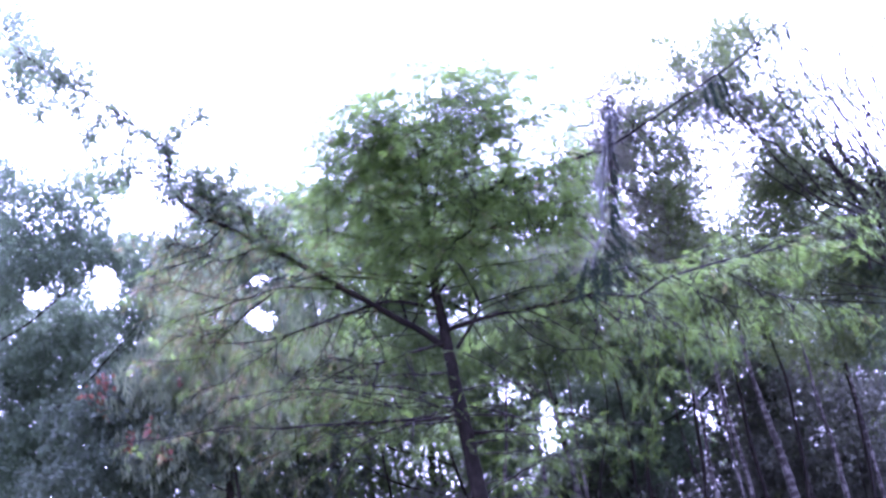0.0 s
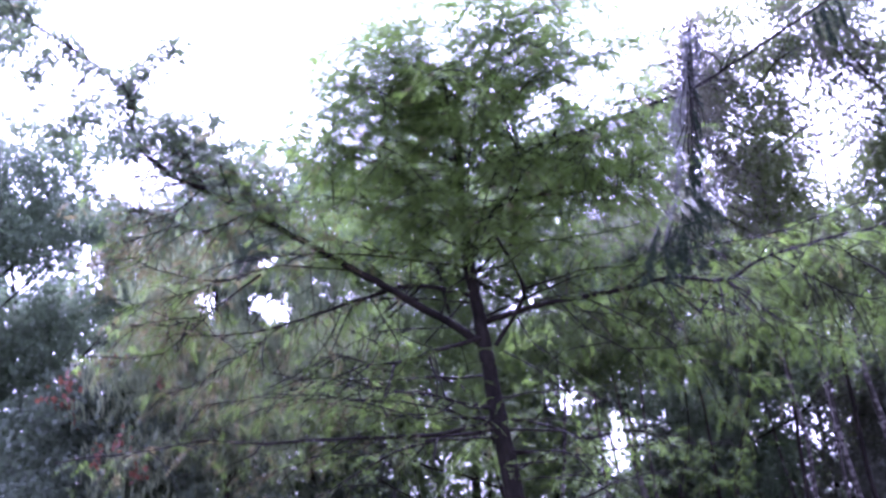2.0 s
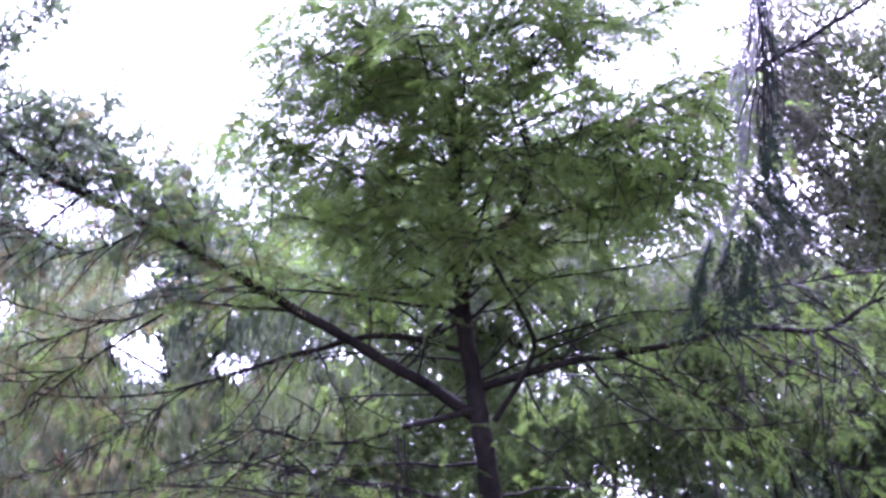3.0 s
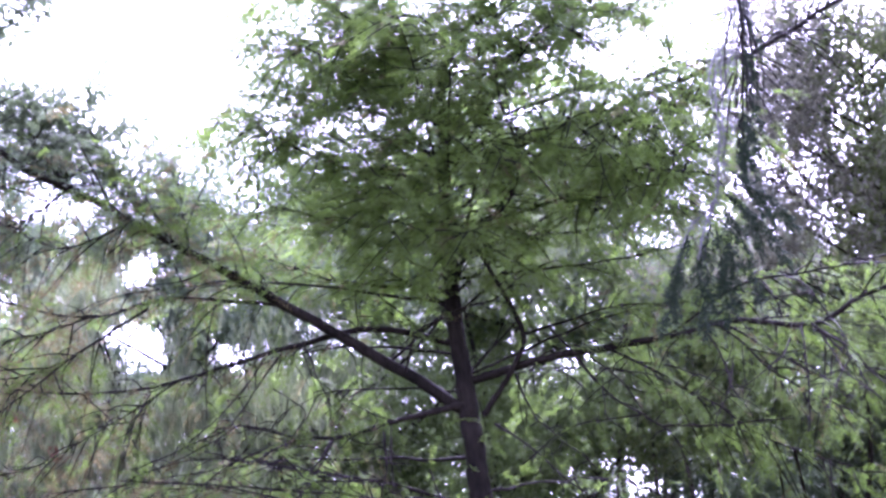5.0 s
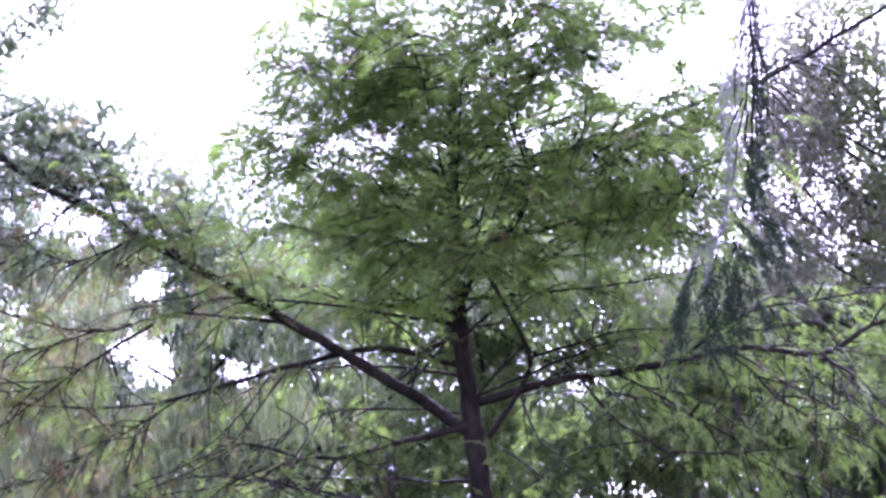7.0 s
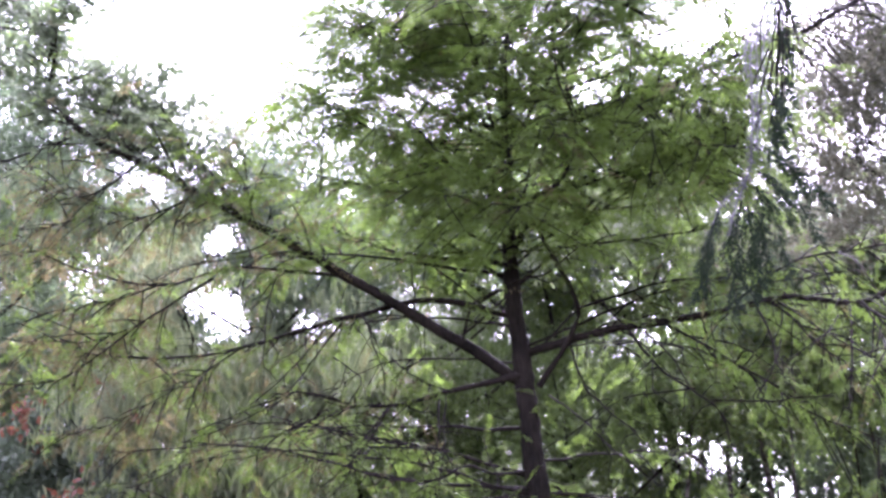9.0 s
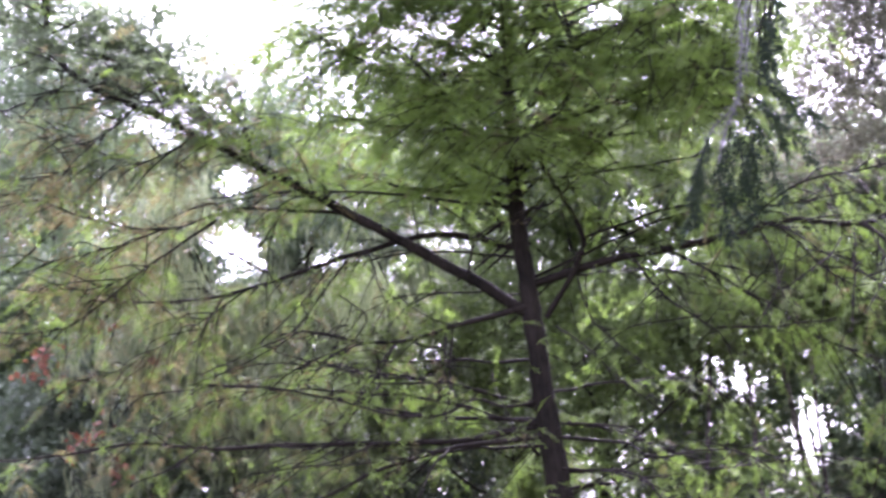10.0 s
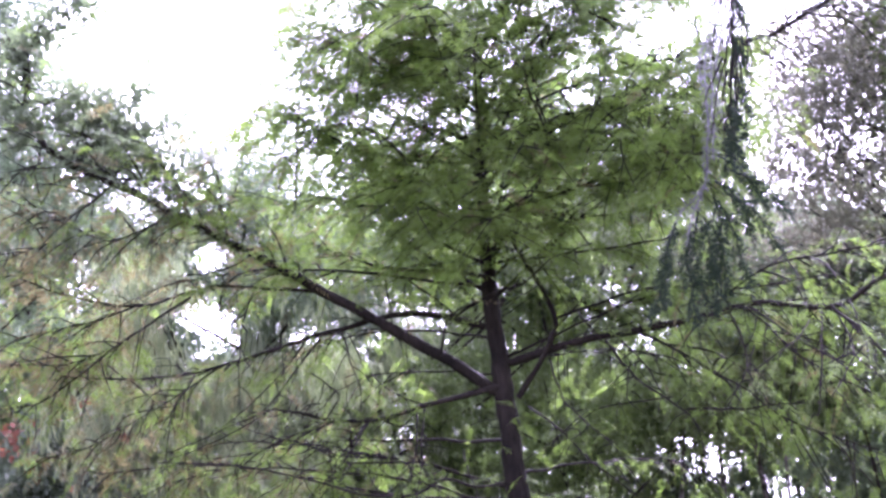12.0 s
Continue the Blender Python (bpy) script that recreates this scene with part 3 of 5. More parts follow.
    # a thin spray reaching out over the open sky
    for pts in ([(-1.53, 9.40, 6.87), (-2.06, 9.30, 6.82), (-2.50, 9.30, 7.11), (-3.13, 9.20, 7.20)], [(-1.57, 9.30, 6.51), (-1.81, 9.25, 6.26), (-2.19, 9.20, 6.25)]):
        limb(pts, 0.005, 0.0025, start=0.1, reach=0.2, gap=0.09, droop=0.4, tip=0.7, leafy=0.5)
    # limbs rising from the big left limb, and the loose skirt under both big limbs
    for pts, r in (([(-1.84, 9.35, 5.13), (-2.25, 9.20, 5.60), (-2.64, 9.10, 6.12), (-2.94, 9.00, 6.69)], 0.016), ([(-2.12, 9.20, 5.34), (-1.98, 9.10, 5.68), (-2.17, 9.00, 6.16)], 0.010), ([(-2.23, 9.10, 5.39), (-2.37, 9.00, 5.79), (-2.62, 8.90, 6.19)], 0.009), ([(-2.72, 8.90, 5.68), (-2.99, 9.00, 6.13), (-3.09, 9.00, 6.61)], 0.009),
                   ([(-2.72, 8.90, 5.68), (-3.15, 8.90, 6.32), (-3.40, 8.80, 6.72)], 0.012), ([(-2.84, 8.85, 5.76), (-3.20, 8.70, 5.46), (-3.57, 8.60, 5.58)], 0.012),
                   ([(-2.35, 9.00, 5.47), (-2.91, 8.90, 5.30), (-3.43, 8.80, 5.58), (-3.95, 8.70, 5.82)], 0.012)) + (
                   ([(-2.17, 9.40, 4.21), (-2.76, 9.20, 3.83), (-3.40, 9.00, 3.52)], 0.010), ([(-2.78, 9.10, 4.75), (-3.18, 9.00, 4.63), (-3.69, 8.80, 4.54)], 0.010), ([(-2.86, 8.90, 4.37), (-3.23, 8.80, 4.26), (-3.73, 8.70, 4.30)], 0.009),
                   ([(-3.05, 8.90, 5.41), (-3.52, 8.80, 5.30), (-3.94, 8.70, 5.14)], 0.010), ([(-3.20, 8.70, 6.09), (-3.53, 8.60, 5.91), (-4.00, 8.60, 5.83)], 0.009), ([(-3.82, 8.35, 7.18), (-4.13, 8.30, 6.86), (-4.40, 8.30, 6.79)], 0.007)):
        limb(pts, r, 0.003, start=0.12, reach=0.7, gap=0.045, droop=0.5, tip=0.6)
    for pts, r in (([(1.77, 9.60, 4.13), (2.31, 9.40, 4.39), (2.80, 9.20, 4.40), (3.25, 9.00, 4.37), (4.32, 8.90, 4.54)], 0.013), ([(2.13, 9.30, 4.11), (2.52, 9.10, 3.59), (3.00, 8.90, 3.20)], 0.011),
                   ([(1.27, 9.75, 4.14), (1.86, 9.50, 3.66), (2.39, 9.30, 3.17), (2.97, 9.10, 2.84)], 0.012), ([(3.23, 8.60, 4.05), (3.89, 8.50, 3.52), (4.68, 8.40, 3.21)], 0.010),
                   ([(3.79, 8.50, 4.14), (4.51, 8.60, 3.61), (5.42, 8.60, 3.30), (6.10, 8.60, 3.04)], 0.010), ([(4.34, 8.40, 4.16), (5.22, 8.40, 4.44), (6.34, 8.40, 4.60)], 0.010)):
        limb(pts, r, 0.003, start=0.10, reach=0.8, gap=0.085, droop=0.7, tip=0.6, leafy=0.75 if pts[0][0] < 3 else 0.5)
    shoot([(-3.49, 8.50, 6.64), (-3.40, 8.50, 7.05), (-3.18, 8.50, 7.32), (-2.98, 8.50, 7.36), (-2.83, 8.50, 7.26)], 0.011, 1.0, 0.22, 0.05)
    # lower tier
    limb([(0.04, 10.10, 2.88), (-0.67, 9.90, 2.82), (-2.02, 9.60, 2.91), (-2.64, 9.40, 2.94), (-3.15, 9.20, 3.03), (-3.70, 9.00, 2.98), (-4.65, 8.80, 2.96)],
         0.034, 0.007, start=0.25, reach=0.6, leafy=0.5, gap=0.1, bare=4)
    limb([(0.08, 10.05, 2.79), (-0.75, 9.60, 2.71), (-1.38, 9.20, 2.49), (-2.20, 9.00, 2.13)], 0.028, 0.006, start=0.3, reach=0.5, leafy=0.5, gap=0.1, bare=3)
    limb([(0.29, 10.10, 2.88), (0.68, 10.30, 2.78), (1.35, 10.50, 2.47), (1.59, 10.70, 2.56)], 0.022, 0.005, start=0.2, reach=0.5, leafy=0.4, gap=0.12, bare=3)
    limb([(0.26, 10.10, 2.49), (0.83, 9.80, 2.39), (1.10, 9.50, 1.95)], 0.022, 0.005, start=0.2, reach=0.5, leafy=0.4, gap=0.12)
    limb([(0.04, 10.10, 3.04), (-0.79, 10.30, 3.37), (-1.86, 10.50, 3.68), (-2.48, 10.60, 3.91)], 0.018, 0.005, start=0.2, reach=0.5, leafy=0.6, gap=0.1, bare=5)
    limb([(0.03, 10.10, 2.93), (-0.93, 10.00, 3.08), (-1.64, 9.80, 3.28), (-2.36, 9.60, 3.45), (-3.10, 9.50, 3.45)], 0.020, 0.005, start=0.25, reach=0.55, leafy=0.6, gap=0.1, bare=3)
    # forking shoots of the lower tier
    shoot([(0.04, 10.05, 3.07), (-0.15, 9.81, 3.04), (-0.35, 9.58, 3.09), (-0.58, 9.34, 2.98), (-0.97, 9.14, 3.01), (-1.32, 8.96, 3.15), (-1.86, 8.78, 3.28), (-2.37, 8.60, 3.34)], 0.016)
    shoot([(-0.51, 9.70, 3.70), (-0.48, 9.30, 3.23), (-0.50, 9.10, 2.90)], 0.011)
    shoot([(-0.97, 9.60, 3.62), (-1.08, 9.20, 3.30), (-1.20, 9.00, 3.10)], 0.010)
    shoot([(-1.45, 9.40, 3.63), (-1.23, 9.38, 3.40), (-1.09, 9.36, 3.30), (-0.65, 9.38, 3.25), (-0.53, 9.44, 3.08), (-0.11, 9.50, 2.86)], 0.010)
    shoot([(-1.23, 9.50, 3.66), (-1.35, 9.10, 3.51), (-1.43, 8.90, 3.41)], 0.012)
    shoot([(-1.26, 9.50, 3.67), (-1.53, 9.22, 3.73), (-1.58, 8.95, 3.71), (-1.76, 8.78, 3.56), (-2.06, 8.60, 3.41)], 0.010)
    shoot([(-2.47, 9.00, 2.90), (-2.53, 8.60, 2.73), (-2.77, 8.40, 2.61)], 0.011)
    shoot([(-0.61, 9.60, 2.73), (-0.65, 9.15, 2.54), (-0.73, 8.90, 2.31)], 0.017)
    shoot([(0.03, 10.05, 2.64), (-0.01, 9.68, 2.73), (-0.11, 9.50, 2.81)], 0.019)
    shoot([(-0.26, 9.90, 3.35), (-0.14, 9.60, 3.04), (-0.07, 9.50, 2.82)], 0.007)
    shoot([(-1.18, 9.50, 2.83), (-1.40, 9.20, 2.71), (-1.67, 8.97, 2.66), (-1.94, 8.80, 2.63)], 0.010)
    shoot([(-1.28, 9.50, 2.83), (-1.09, 9.15, 2.54), (-0.98, 9.00, 2.33)], 0.007)
    shoot([(0.22, 10.00, 2.76), (0.77, 9.75, 2.64), (1.00, 9.50, 2.49), (1.60, 9.35, 2.47), (1.94, 9.20, 2.21)], 0.017)
    shoot([(0.23, 10.00, 2.51), (0.77, 9.55, 2.38), (1.11, 9.30, 2.20)], 0.017)
    shoot([(0.25, 10.00, 2.87), (0.69, 9.73, 2.78), (0.92, 9.53, 2.65), (1.00, 9.40, 2.38)], 0.010)
    shoot([(0.30, 10.00, 3.67), (0.58, 9.70, 3.41), (0.83, 9.47, 3.09), (1.16, 9.30, 2.79)], 0.010)
    # bushy limbs of the upper crown
    shoot([(0.01, 10.00, 6.10), (-0.60, 9.85, 6.39), (-1.15, 9.70, 6.67), (-1.62, 9.55, 6.73), (-2.02, 9.40, 6.93)], 0.012, 0.95, 0.6, 0.07)
    shoot([(0.09, 10.00, 6.36), (-0.50, 9.80, 6.84), (-0.90, 9.60, 7.14), (-1.45, 9.40, 7.34)], 0.012, 0.95, 0.6, 0.07)
    shoot([(0.20, 9.80, 6.80), (-0.19, 9.63, 7.27), (-0.64, 9.47, 7.70), (-1.20, 9.30, 7.92)], 0.012, 0.95, 0.6, 0.07)
    shoot([(-0.00, 10.00, 5.94), (-0.62, 9.83, 6.01), (-1.17, 9.67, 6.18), (-1.58, 9.50, 6.12)], 0.011, 0.95, 0.6, 0.07)
    shoot([(-0.29, 9.60, 6.51), (-0.26, 9.57, 6.97), (-0.37, 9.53, 7.36), (-0.43, 9.50, 7.80)], 0.009, 0.95, 0.6, 0.07)
    shoot([(-0.71, 9.50, 6.74), (-0.97, 9.40, 6.94), (-1.24, 9.30, 7.04), (-1.52, 9.20, 6.87)], 0.008, 0.95, 0.6, 0.07)
    shoot([(0.11, 10.00, 6.63), (0.56, 9.87, 6.94), (0.93, 9.73, 7.10), (1.21, 9.60, 7.26)], 0.010, 0.95, 0.6, 0.07)
    shoot([(0.20, 9.90, 6.90), (0.54, 9.80, 7.25), (0.73, 9.70, 7.50), (0.86, 9.60, 7.77)], 0.010, 0.95, 0.6, 0.07)
    shoot([(1.25, 9.20, 5.87), (0.81, 9.33, 5.86), (0.71, 9.47, 5.55), (0.53, 9.60, 5.29)], 0.012, 0.95, 0.6, 0.07)
    shoot([(0.81, 9.20, 5.81), (0.74, 9.17, 6.14), (0.75, 9.13, 6.54), (0.76, 9.10, 6.84)], 0.008, 0.95, 0.6, 0.07)
    shoot([(-1.43, 9.40, 5.49), (-1.38, 9.37, 5.99), (-1.35, 9.33, 6.22), (-1.25, 9.30, 6.77)], 0.008, 0.95, 0.6, 0.07)
    shoot([(-0.15, 9.80, 6.69), (-0.43, 9.70, 6.95), (-0.69, 9.60, 6.98)], 0.008, 0.95, 0.6, 0.07)
    shoot([(-0.31, 9.60, 6.92), (-0.30, 9.55, 7.20), (-0.46, 9.50, 7.54)], 0.009, 0.95, 0.6, 0.07)
    # the dense top: limbs all round the leader, rising and then arching over
    top = [p for p in trunk if p[2] > 4.6]
    for i in range(56):
        f = (i + rng.uniform(0, 0.9)) / 56
        p = top[min(len(top) - 1, int(f * len(top)))]
        a = i * 2.399 + rng.uniform(-0.3, 0.3)
        ln = 2.4 * (1 - 0.6 * f ** 3.5) * rng.uniform(0.72, 1.12)
        out = np.array([math.cos(a), 0.75 * math.sin(a), 0])
        rise = 0.55 * (1 - f) + 0.12
        limb([p, p + out * ln * 0.45 + [0, 0, rise * 0.5 * ln], p + out * ln * 0.8 + [0, 0, rise * 0.75 * ln], p + out * ln + [0, 0, rise * 0.55 * ln]],
             0.017 - 0.008 * f, 0.003, start=0.12, reach=0.65, gap=0.10, droop=0.45, tip=0.65)
    # short sprouts on the trunk
    for p in [q for q in trunk if 2.2 < q[2] < 3.75][::2]:
        a = -math.pi / 2 + rng.normal(0, 1.1)
        fol.twiglet(p + np.array([math.cos(a), math.sin(a), 0]) * 0.09, unit(np.array([math.cos(a), math.sin(a), rng.uniform(-0.2, 0.4)])), rng.uniform(0.12, 0.3), 0.5, 3.0, 0.005)
    # limbs that reach forward over the leader
    for i in range(12):
        p = top[int((i + 0.5) / 12 * len(top) * 0.95)]
        a = -math.pi / 2 + rng.normal(0, 0.55)
        ln = rng.uniform(0.8, 1.5)
        out = np.array([math.cos(a), math.sin(a), 0])
        limb([p, p + out * ln * 0.5 + [0, 0, 0.25 * ln], p + out * ln + [0, 0, 0.2 * ln]], 0.010, 0.003, start=0.1, reach=0.6, gap=0.07, droop=0.5, tip=0.8)
    # long thin limbs of the lower skirt, drooping at the ends
    low = [p for p in trunk if 1.3 < p[2] < 4.9]
    for i in range(18):
        p = low[int(rng.random() * len(low))]
        a = rng.normal(0.5, 0.5) if i % 2 else math.pi - rng.normal(0.5, 0.5)
        ln = rng.uniform(1.5, 4.0)
        out = np.array([math.cos(a), 0.75 * math.sin(a), 0])
        up = rng.uniform(0.0, 0.3)
        limb([p, p + out * ln * 0.4 + [0, 0, up * ln * 0.5], p + out * ln * 0.75 + [0, 0, up * ln * 0.6], p + out * ln + [0, 0, up * ln * 0.5 - 0.15]],
             0.006 + 0.003 * ln, 0.003, wobble=0.012, start=0.35, reach=0.75, gap=0.10, leafy=0.6, droop=0.6)
    # sprays hanging from the long limb
    for pts in ([(1.21, 9.20, 5.94), (1.40, 9.03, 5.63), (1.53, 8.87, 5.31), (1.57, 8.70, 5.01)], [(1.54, 9.20, 6.05), (1.72, 9.03, 5.73), (1.84, 8.87, 5.36), (1.87, 8.70, 5.02)],
                [(1.87, 9.20, 6.05), (2.00, 9.03, 5.83), (2.05, 8.87, 5.47), (2.03, 8.70, 5.13)],
                [(1.73, 9.26, 6.02), (1.54, 8.95, 5.76), (1.41, 8.70, 5.40)], [(2.02, 9.13, 6.05), (2.19, 8.95, 5.90), (2.30, 8.70, 5.60)], [(1.77, 9.25, 6.02), (1.91, 9.03, 6.12), (2.21, 8.87, 6.12), (2.43, 8.70, 5.96)],
                [(1.33, 9.70, 5.30), (1.77, 9.30, 5.10), (2.00, 9.00, 4.97)], [(1.03, 9.85, 5.44), (1.66, 9.30, 5.26), (1.87, 9.00, 5.22)]):
        limb(pts, 0.008, 0.003, start=0.05, reach=0.55, gap=0.085, droop=0.7, tip=0.8, leafy=0.6)
    # loose bunches of sprays along the outer left limb and its side twigs
    outer = big[int(len(big) * 0.5):]
    bunch = Geo()
    for p in ((-5.03, 8.00, 8.22), (-4.74, 8.01, 8.06), (-4.57, 8.01, 7.91), (-4.39, 8.02, 7.76), (-4.69, 8.03, 7.85), (-4.95, 8.04, 8.02), (-5.21, 8.04, 8.10), (-5.26, 8.05, 8.36), (-4.84, 8.07, 8.48),
              (-4.78, 8.08, 8.30), (-4.48, 8.09, 8.18), (-4.27, 8.09, 8.03), (-4.43, 8.10, 7.97), (-4.14, 8.40, 7.58), (-4.00, 8.38, 7.43), (-3.83, 8.36, 7.19), (-3.71, 8.35, 7.10), (-4.43, 8.33, 7.22),
              (-4.48, 8.31, 7.10), (-4.30, 8.29, 7.35), (-4.55, 8.27, 7.51), (-4.68, 8.26, 7.65), (-4.95, 8.24, 7.68), (-5.07, 8.22, 7.56), (-3.48, 8.50, 6.93), (-3.42, 8.50, 6.80), (-3.55, 8.50, 6.73),
              (-3.38, 8.50, 7.13), (-3.26, 8.50, 7.15), (-3.00, 8.50, 7.41), (-3.06, 8.50, 7.25), (-2.88, 8.50, 7.31), (-3.83, 8.50, 6.65), (-3.93, 8.49, 6.75), (-4.06, 8.48, 6.60), (-4.37, 8.47, 6.56),
              (-4.26, 8.45, 6.49), (-3.61, 8.44, 6.43), (-3.50, 8.43, 6.33), (-3.40, 8.42, 6.19), (-3.59, 8.41, 6.21), (-4.66, 8.40, 6.58), (-3.18, 8.70, 6.45), (-3.05, 8.74, 6.53), (-2.87, 8.78, 6.43),
              (-2.74, 8.81, 6.25), (-2.86, 8.85, 6.24), (-3.00, 8.89, 6.15), (-2.69, 8.93, 6.11), (-2.56, 8.96, 5.94), (-3.15, 9.00, 6.37),
              (-3.17, 8.90, 6.60), (-2.94, 8.91, 6.62), (-2.74, 8.91, 6.50), (-3.04, 8.92, 6.34), (-2.80, 8.93, 6.21), (-2.56, 8.94, 6.23), (-2.37, 8.95, 6.26), (-2.47, 8.95, 5.97), (-2.24, 8.96, 5.85), (-3.35, 8.97, 6.45), (-2.62, 8.98, 6.66), (-3.41, 8.98, 6.83), (-2.07, 8.99, 5.69), (-3.21, 9.00, 6.19)):
        p = np.array(p)
        q = outer[np.argmin(np.linalg.norm(outer - p, axis=1))]
        tube(fol.twig, curve([q, (p + q) / 2 + rng.normal(0, 0.03, 3), p], 0.08), 0.005, 0.0025, 3)
        k = 85
        o = p + rng.normal(0, 0.085, (k, 3))
        d = rng.normal(0, 1, (k, 3)) + [0, 0, -0.5]
        ln = rng.uniform(0.05, 0.11, k)
        leaves(bunch, o, d, np.cross(d, rng.normal(0, 1, (k, 3))), ln, ln * 0.5)
    part("leaf_bunch", bunch, HAZED, tree, "loose bunches of short sprays, coloured grey-green for haze", "stuff", smooth=False)
    fol.finish(tree, FEATHERY)

    # the dark drooping bough that hangs in front of the long limb
    dark = curve([(2.42, 6.80, 6.11), (2.32, 6.80, 5.76), (2.28, 6.80, 5.53), (2.25, 6.80, 5.15), (2.17, 6.80, 4.79), (2.09, 6.80, 4.53)], 0.05, 0.008)
    pale = curve([(2.36, 6.75, 5.96), (2.26, 6.78, 5.57), (2.17, 6.81, 5.30), (2.05, 6.84, 4.99), (2.02, 6.88, 4.61), (1.98, 6.91, 4.41), (1.91, 6.94, 4.26), (1.75, 6.97, 4.12), (1.64, 7.00, 3.90)], 0.05, 0.006)
    pale_side = curve([(1.95, 6.95, 4.32), (1.86, 6.95, 4.15), (1.79, 6.95, 3.96)], 0.05, 0.004)
    bg = Geo()
    tube(bg, dark, [0.006, 0.008, 0.007, 0.004], 0, 7, 1, 0.25)
    bough = part("hanging_bough", bg, TWIG, tree, "dark shaggy bough hanging straight down")
    strands = Geo()
    for i in range(34):       # shreds of dead twig lying along the bough
        k = rng.integers(0, int(len(dark) * 0.8))
        m = min(len(dark) - 1, k + rng.integers(5, 16))
        off = rng.normal(0, 0.050, 3)
        tube(strands, curve([dark[k] + off * 0.5, dark[(k + m) // 2] + off, dark[m] + off * 1.1 + rng.normal(0, 0.03, 3)], 0.06, 0.008), 0.006, 0.002, 4)
    part("twigs", strands, TWIG, bough, "dark shredded twigs along the bough", "stuff")
    for line in (pale, pale_side) + tuple(pale[:int(len(pale) * f)] + np.array([dx, 0.02, 0.0]) + rng.normal(0, 0.006, (int(len(pale) * f), 3))
                                          for f, dx in ((0.72, 0.035), (0.60, 0.075), (0.52, -0.03), (0.45, 0.11))):
        lg = Geo()
        tube(lg, line, [0.005, 0.006, 0.006, 0.004], 0, 6, 1, 0.2)
        o = np.repeat(line[:-1], 12, 0) + rng.normal(0, 0.010, ((len(line) - 1) * 12, 3))
        way = np.repeat(unit(np.diff(line, axis=0)), 12, 0)
        side = np.stack([rng.choice([-1, 1], len(o)) * 1.0, rng.normal(0, 0.35, len(o)), rng.normal(0, 0.15, len(o))], 1)
        leaves(lg, o, way * 0.8 + side * 0.6, np.cross(way, side) + rng.normal(0, 0.6, o.shape), rng.uniform(0.028, 0.055, len(o)), rng.uniform(0.006, 0.010, len(o)))
        part("silvery_strand", lg, SILVER, bough, "hanging twig with silver-grey needle undersides", smooth=False)

    def tassel(points, full=1.0):
        """A drooping fir spray: a bent axis with side sprays of needles in two ranks."""
        line = curve(points, 0.028, 0.005)
        ng = Geo()
        tube(ng, line, 0.006, 0.0025, 5)
        o, d, l = [], [], []
        for k in range(1, len(line)):
            f = k / len(line)
            way = unit(line[k] - line[k - 1])
            side = unit(np.cross(way, [0.15, 1.0, 0.1])) * (1 if k % 2 else -1)
            o.append(line[k]), d.append(unit(way * 0.85 + side * 0.55 + rng.normal(0, 0.16, 3) + [0, 0, -0.3])), l.append(full * rng.uniform(0.07, 0.13) * (1.15 - 0.55 * f))
        o.append(line[-1]), d.append(unit(line[-1] - line[-3])), l.append(0.10)
        o, d, l = np.array(o), np.array(d), np.array(l)
        fronds(ng, o, d, np.array([0.1, -1.0, 0.2]) + rng.normal(0, 0.35, o.shape), l, 9, 0.034, 0.0105, 0.75)
        part("tassel", ng, SPRUCE, bough, "dark blue-green needles in drooping ranks", smooth=False)

    tassel([(1.75, 6.92, 4.11), (1.67, 7.01, 3.92), (1.56, 7.10, 3.66)])
    tassel([(1.83, 6.92, 4.04), (1.78, 7.01, 3.87), (1.79, 7.10, 3.57)])
    tassel([(1.92, 6.92, 4.12), (1.93, 7.01, 3.91), (1.92, 7.10, 3.64)])
    tassel([(1.96, 6.92, 4.06), (2.00, 7.01, 3.94), (1.99, 7.10, 3.73)])
    tassel([(2.02, 6.92, 4.19), (2.08, 7.01, 4.03), (2.12, 7.10, 3.75)])
    tassel([(2.07, 6.92, 4.25), (2.19, 7.01, 4.17), (2.32, 7.10, 3.95)])
    tassel([(2.09, 6.92, 4.39), (2.24, 7.01, 4.33), (2.40, 7.10, 4.15)])
    tassel([(1.89, 6.92, 4.16), (1.83, 7.01, 3.96), (1.85, 7.10, 3.70)])
    tassel([(2.05, 6.92, 4.49), (2.17, 7.01, 4.41), (2.26, 7.10, 4.24)])
    tassel([(1.99, 6.92, 4.25), (2.01, 7.01, 4.08), (1.93, 7.10, 3.83)])
    tassel([(2.01, 6.92, 4.33), (2.12, 7.01, 4.26), (2.18, 7.10, 4.04)])
    tassel([(1.70, 6.92, 3.99), (1.63, 7.01, 3.85), (1.63, 7.10, 3.68)])
    for i in range(15):       # short sprays all down the shaggy part
        p = dark[int(rng.uniform(0.1, 0.98) * len(dark))]
        way = np.array([rng.normal(0.15, 0.5), rng.normal(0, 0.4), -1.0])
        tassel([p, p + unit(way) * 0.08, p + unit(way + [0, 0, -0.8]) * rng.uniform(0.10, 0.19)], 0.55)
    for i in range(9):       # sprays that hang from the outer long limb
        p = long_limb[int(rng.uniform(0.62, 0.95) * len(long_limb))]
        way = np.array([rng.normal(0.1, 0.4), rng.normal(0, 0.3), -1.0])
        tassel([p, p + unit(way) * 0.18, p + unit(way + [0, 0, -0.6]) * rng.uniform(0.25, 0.5)], 0.7)


main_tree()
rng = np.random.default_rng(23)


